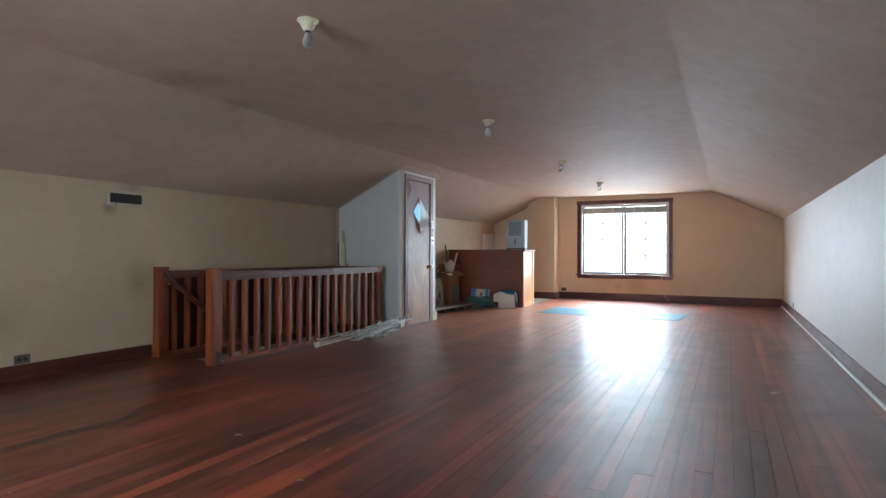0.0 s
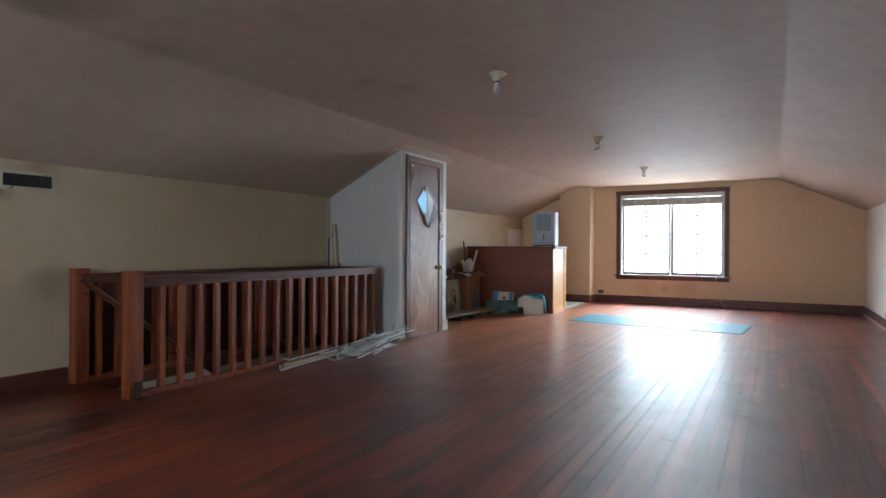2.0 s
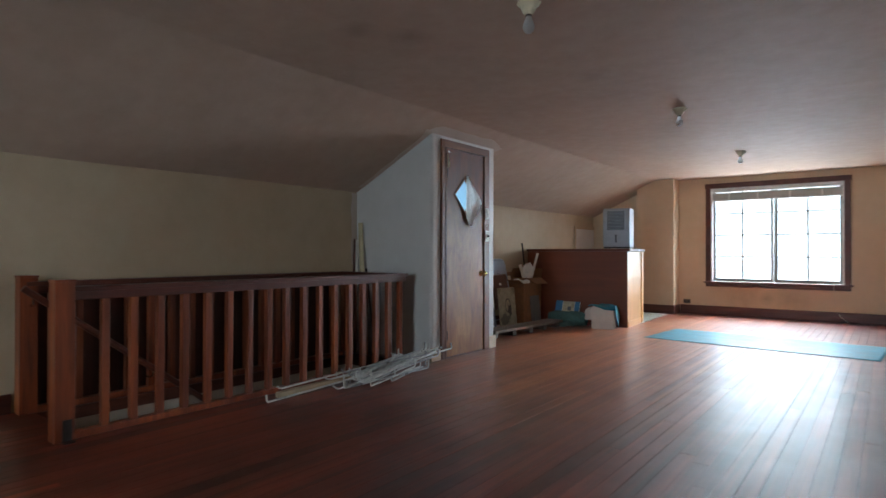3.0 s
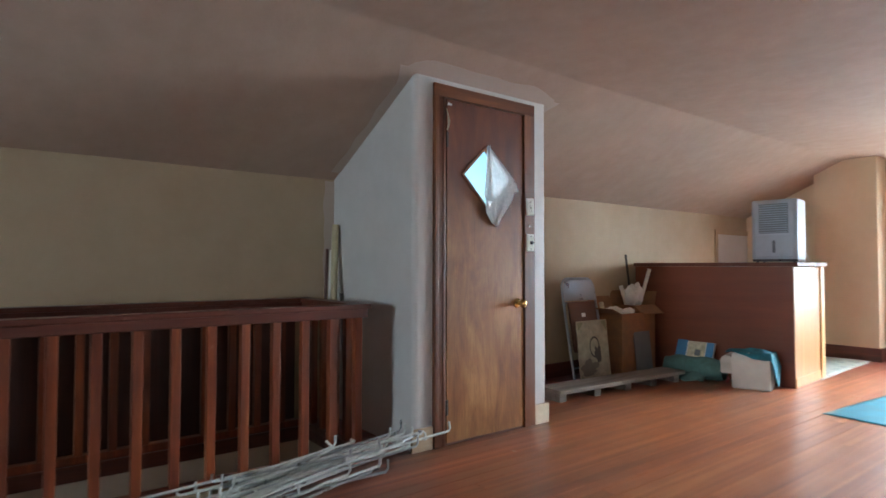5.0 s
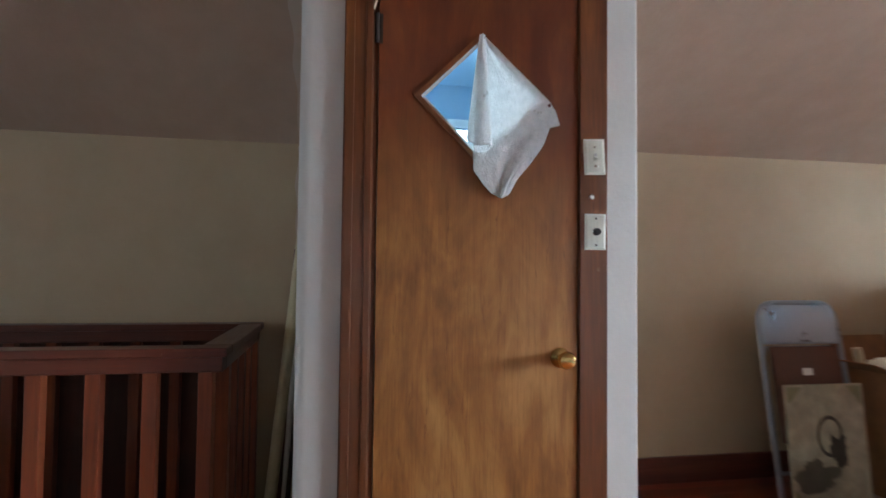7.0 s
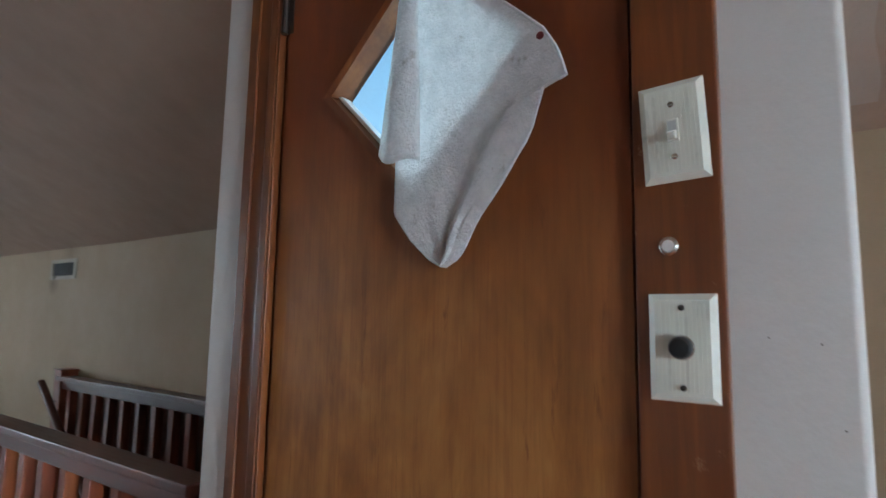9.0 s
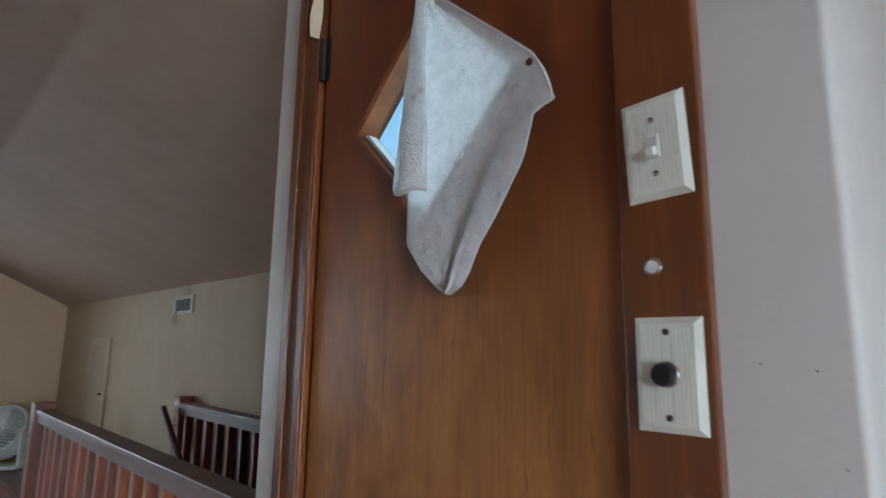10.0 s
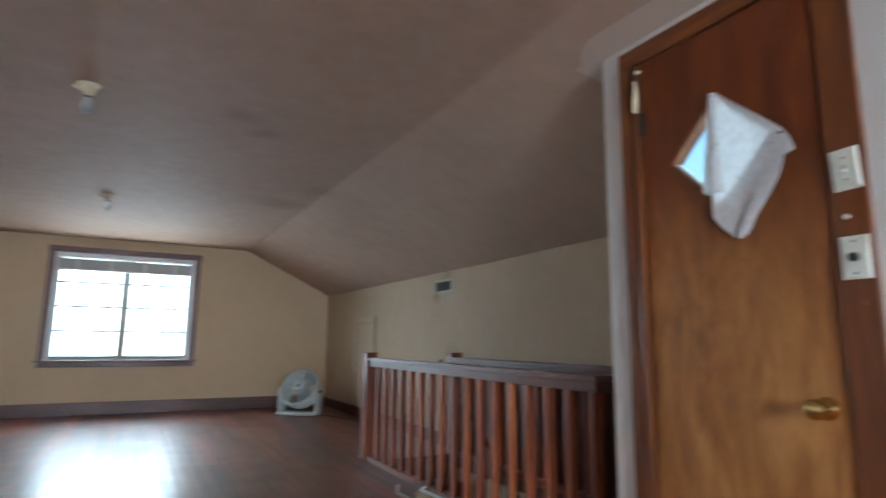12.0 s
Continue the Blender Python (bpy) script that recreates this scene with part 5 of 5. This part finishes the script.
# ---- mats ----
rug = thing("teal_mat", (-1.40, 9.68, 0), "glossy teal plastic mat lying on the floor", "mat", -4.5)
part("sheet", grid(bmesh.new(), lambda u, v: Vector((-1.15 + 2.30 * u, -0.53 + 1.06 * v, 0.003 + 0.004 * abs(noise.noise((u * 7, v * 4, 1))))), 60, 24), M_MAT, rug, smooth=True, thick=0.0015)
vin = thing("vinyl_sheet", (-3.83, 11.36, 0), "loose grey patterned vinyl sheet behind the cabinet", "mat", 3)
part("sheet", grid(bmesh.new(), lambda u, v: Vector((-0.72 + 1.44 * u, -0.80 + 1.60 * v, 0.006 + 0.003 * abs(noise.noise((u * 7, v * 7, 5))))), 24, 24), M_VINYL, vin, smooth=True, thick=0.003)

# ---- floor fan ----
fan = thing("floor_fan", (-4.02, 0.30, 0), "pale grey-green round floor fan tilted on its stand", "fan", -46)
head = Matrix.Translation((0, 0, 0.335)) @ Matrix.Rotation(radians(-56), 4, "X")
R = 0.265
part("shroud", lathe(bmesh.new(), [(R - 0.012, 0.065), (R, 0.06), (R + 0.004, 0.0), (R - 0.01, -0.09), (R - 0.04, -0.15), (R - 0.045, -0.145), (R - 0.016, -0.085), (R - 0.008, 0.0), (R - 0.013, 0.064)], head, 48, False), M_FAN, fan, smooth=True)
part("hub", lathe(bmesh.new(), [(0.048, 0.055), (0.050, 0.068), (0.040, 0.076), (0.012, 0.078)], head, 28), M_FAN, fan, smooth=True)
part("badge", lathe(bmesh.new(), [(0.022, 0.078), (0.022, 0.080), (0.018, 0.081)], head, 18), M_SLATE, fan, "dark oval badge")
for k in range(36):
    a = k * 2 * math.pi / 36
    pts = [head @ Vector((r * math.cos(a + 0.9 * (r - 0.05) / R), r * math.sin(a + 0.9 * (r - 0.05) / R), 0.066 + 0.012 * math.sin(math.pi * (r - 0.05) / (R - 0.05)))) for r in (0.047, 0.10, 0.155, 0.21, R - 0.008)]
    part("grille_wire", tube(bmesh.new(), pts, 0.0040, 5), M_FAN, fan, smooth=True)
for k in range(3):
    a0 = k * 2 * math.pi / 3
    def blade(u, v):
        r = 0.045 + 0.19 * u
        a = a0 + (v - 0.5) * (1.25 - 0.2 * u)
        return head @ Vector((r * math.cos(a), r * math.sin(a), -0.01 + 0.05 * (v - 0.5)))
    part("blade", grid(bmesh.new(), blade, 8, 8), M_FANDARK, fan, smooth=True, thick=0.003)
part("motor", lathe(bmesh.new(), [(0.045, 0.02), (0.075, 0.0), (0.08, -0.10), (0.06, -0.14), (0.01, -0.145)], head, 24), M_FANDARK, fan, smooth=True)
for k in (-1, 1):
    part("stand_arm", boxes((((R + 0.006) * k - 0.016, -0.085, 0.02), ((R + 0.006) * k + 0.016, 0.085, 0.335)), bevel=0.012), M_FAN, fan, smooth=True)
    part("pivot_knob", rod(bmesh.new(), ((R + 0.022) * k, 0, 0.30), ((R + 0.050) * k, 0, 0.30), 0.024, seg=16), M_SLATE, fan, smooth=True)
part("stand_base", boxes(((-R - 0.02, -0.09, 0.0), (R + 0.02, 0.13, 0.035)), bevel=0.014), M_FAN, fan, smooth=True)
fc = thing("fan_cord", (-4.02, 0.30, 0), "dark power cord of the floor fan", "cord")
part("cord", tube(bmesh.new(), [(0.22, 0.28, 0.006), (0.05, 0.33, 0.006), (-0.12, 0.30, 0.006), (-0.28, 0.36, 0.006), (-0.36, 0.62, 0.006), (-0.45, 0.90, 0.006), (-0.50, 1.2, 0.006)], 0.004), M_CORD, fc, smooth=True)

# ---- chips and scraps on the floor ----
random.seed(5)
scraps = [(0.69, 4.58, 0.13, 0.035, 55), (-2.06, 2.08, 0.045, 0.014, 10), (-1.67, 1.99, 0.02, 0.012, 40), (-1.68, 2.18, 0.022, 0.016, 80), (-1.47, 2.11, 0.018, 0.012, 30), (-1.33, 1.74, 0.03, 0.013, 20),
          (-1.68, 1.80, 0.018, 0.010, 0), (-2.33, 1.08, 0.014, 0.010, 0), (-3.3, 6.9, 0.03, 0.012, 20), (-2.9, 8.4, 0.02, 0.012, 50)]
for x, y, a, b, ang in scraps:
    t = thing("paint_chip", (x, y, 0), "small pale chip lying on the floor", "scrap", ang, group="floor scraps")
    part("chip", grid(bmesh.new(), lambda u, v: Vector((a * (u - 0.5), b * (v - 0.5) * (0.6 + 0.4 * math.sin(u * 5)), 0.003 + 0.003 * abs(math.sin(u * 4 + v * 3)))), 6, 3), M_FLECK, t, thick=0.001)

# ---- floor strips, each its own board ----
random.seed(3)
STRIP = 0.0826
count = 72


def plank(x0, x1, y0, y1):
    g, b, t = random.choice((0.0004, 0.0004, 0.0005, 0.0008, 0.0012, 0.0018)), 0.00015, random.uniform(-0.00015, 0.00005)
    bm = bmesh.new()
    lo = [bm.verts.new(p) for p in ((x0 + g, y0 + 0.0008, -0.021), (x1 - g, y0 + 0.0008, -0.021), (x1 - g, y1 - 0.0008, -0.021), (x0 + g, y1 - 0.0008, -0.021))]
    e1, e2 = random.uniform(-0.00012, 0.00012), random.uniform(-0.0003, 0.0003)
    mid = [bm.verts.new((v.co.x, v.co.y, t - b)) for v in lo]
    cup = [(b, b, e1 + e2), (-b, b, -e1 + e2), (-b, -b, -e1 - e2), (b, -b, e1 - e2)]
    top = [bm.verts.new((v.co.x + c[0], v.co.y + c[1], t + c[2])) for v, c in zip(lo, cup)]
    for s, r in ((lo, mid), (mid, top)):
        for k in range(4):
            bm.faces.new((s[k], s[(k + 1) % 4], r[(k + 1) % 4], r[k]))
    bm.faces.new(top), bm.faces.new(lo[::-1])
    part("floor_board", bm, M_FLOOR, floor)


for i in range(count):
    x0 = XL + i * STRIP
    x1 = min(x0 + STRIP, XR)
    inside = x1 > WX0 - 0.01 and x0 < WX1 + 0.01
    runs = [(YB, WY0), (WY1, YF)] if inside else [(YB, YF)]
    for a, b in runs:
        y = a
        while y < b - 0.01:
            step = random.uniform(2.6, 4.6) if y > a else random.uniform(1.2, 4.4)
            e = b if b - (y + step) < 1.0 else y + step
            plank(x0, x1, y, e)
            y = e
setting("floor_edge_left", boxes(((-5.3, CY0 + 0.1, -0.011), (XL, CY1 - 0.1, -0.001))), M_STEP, "bare boards inside the closet", "floor")
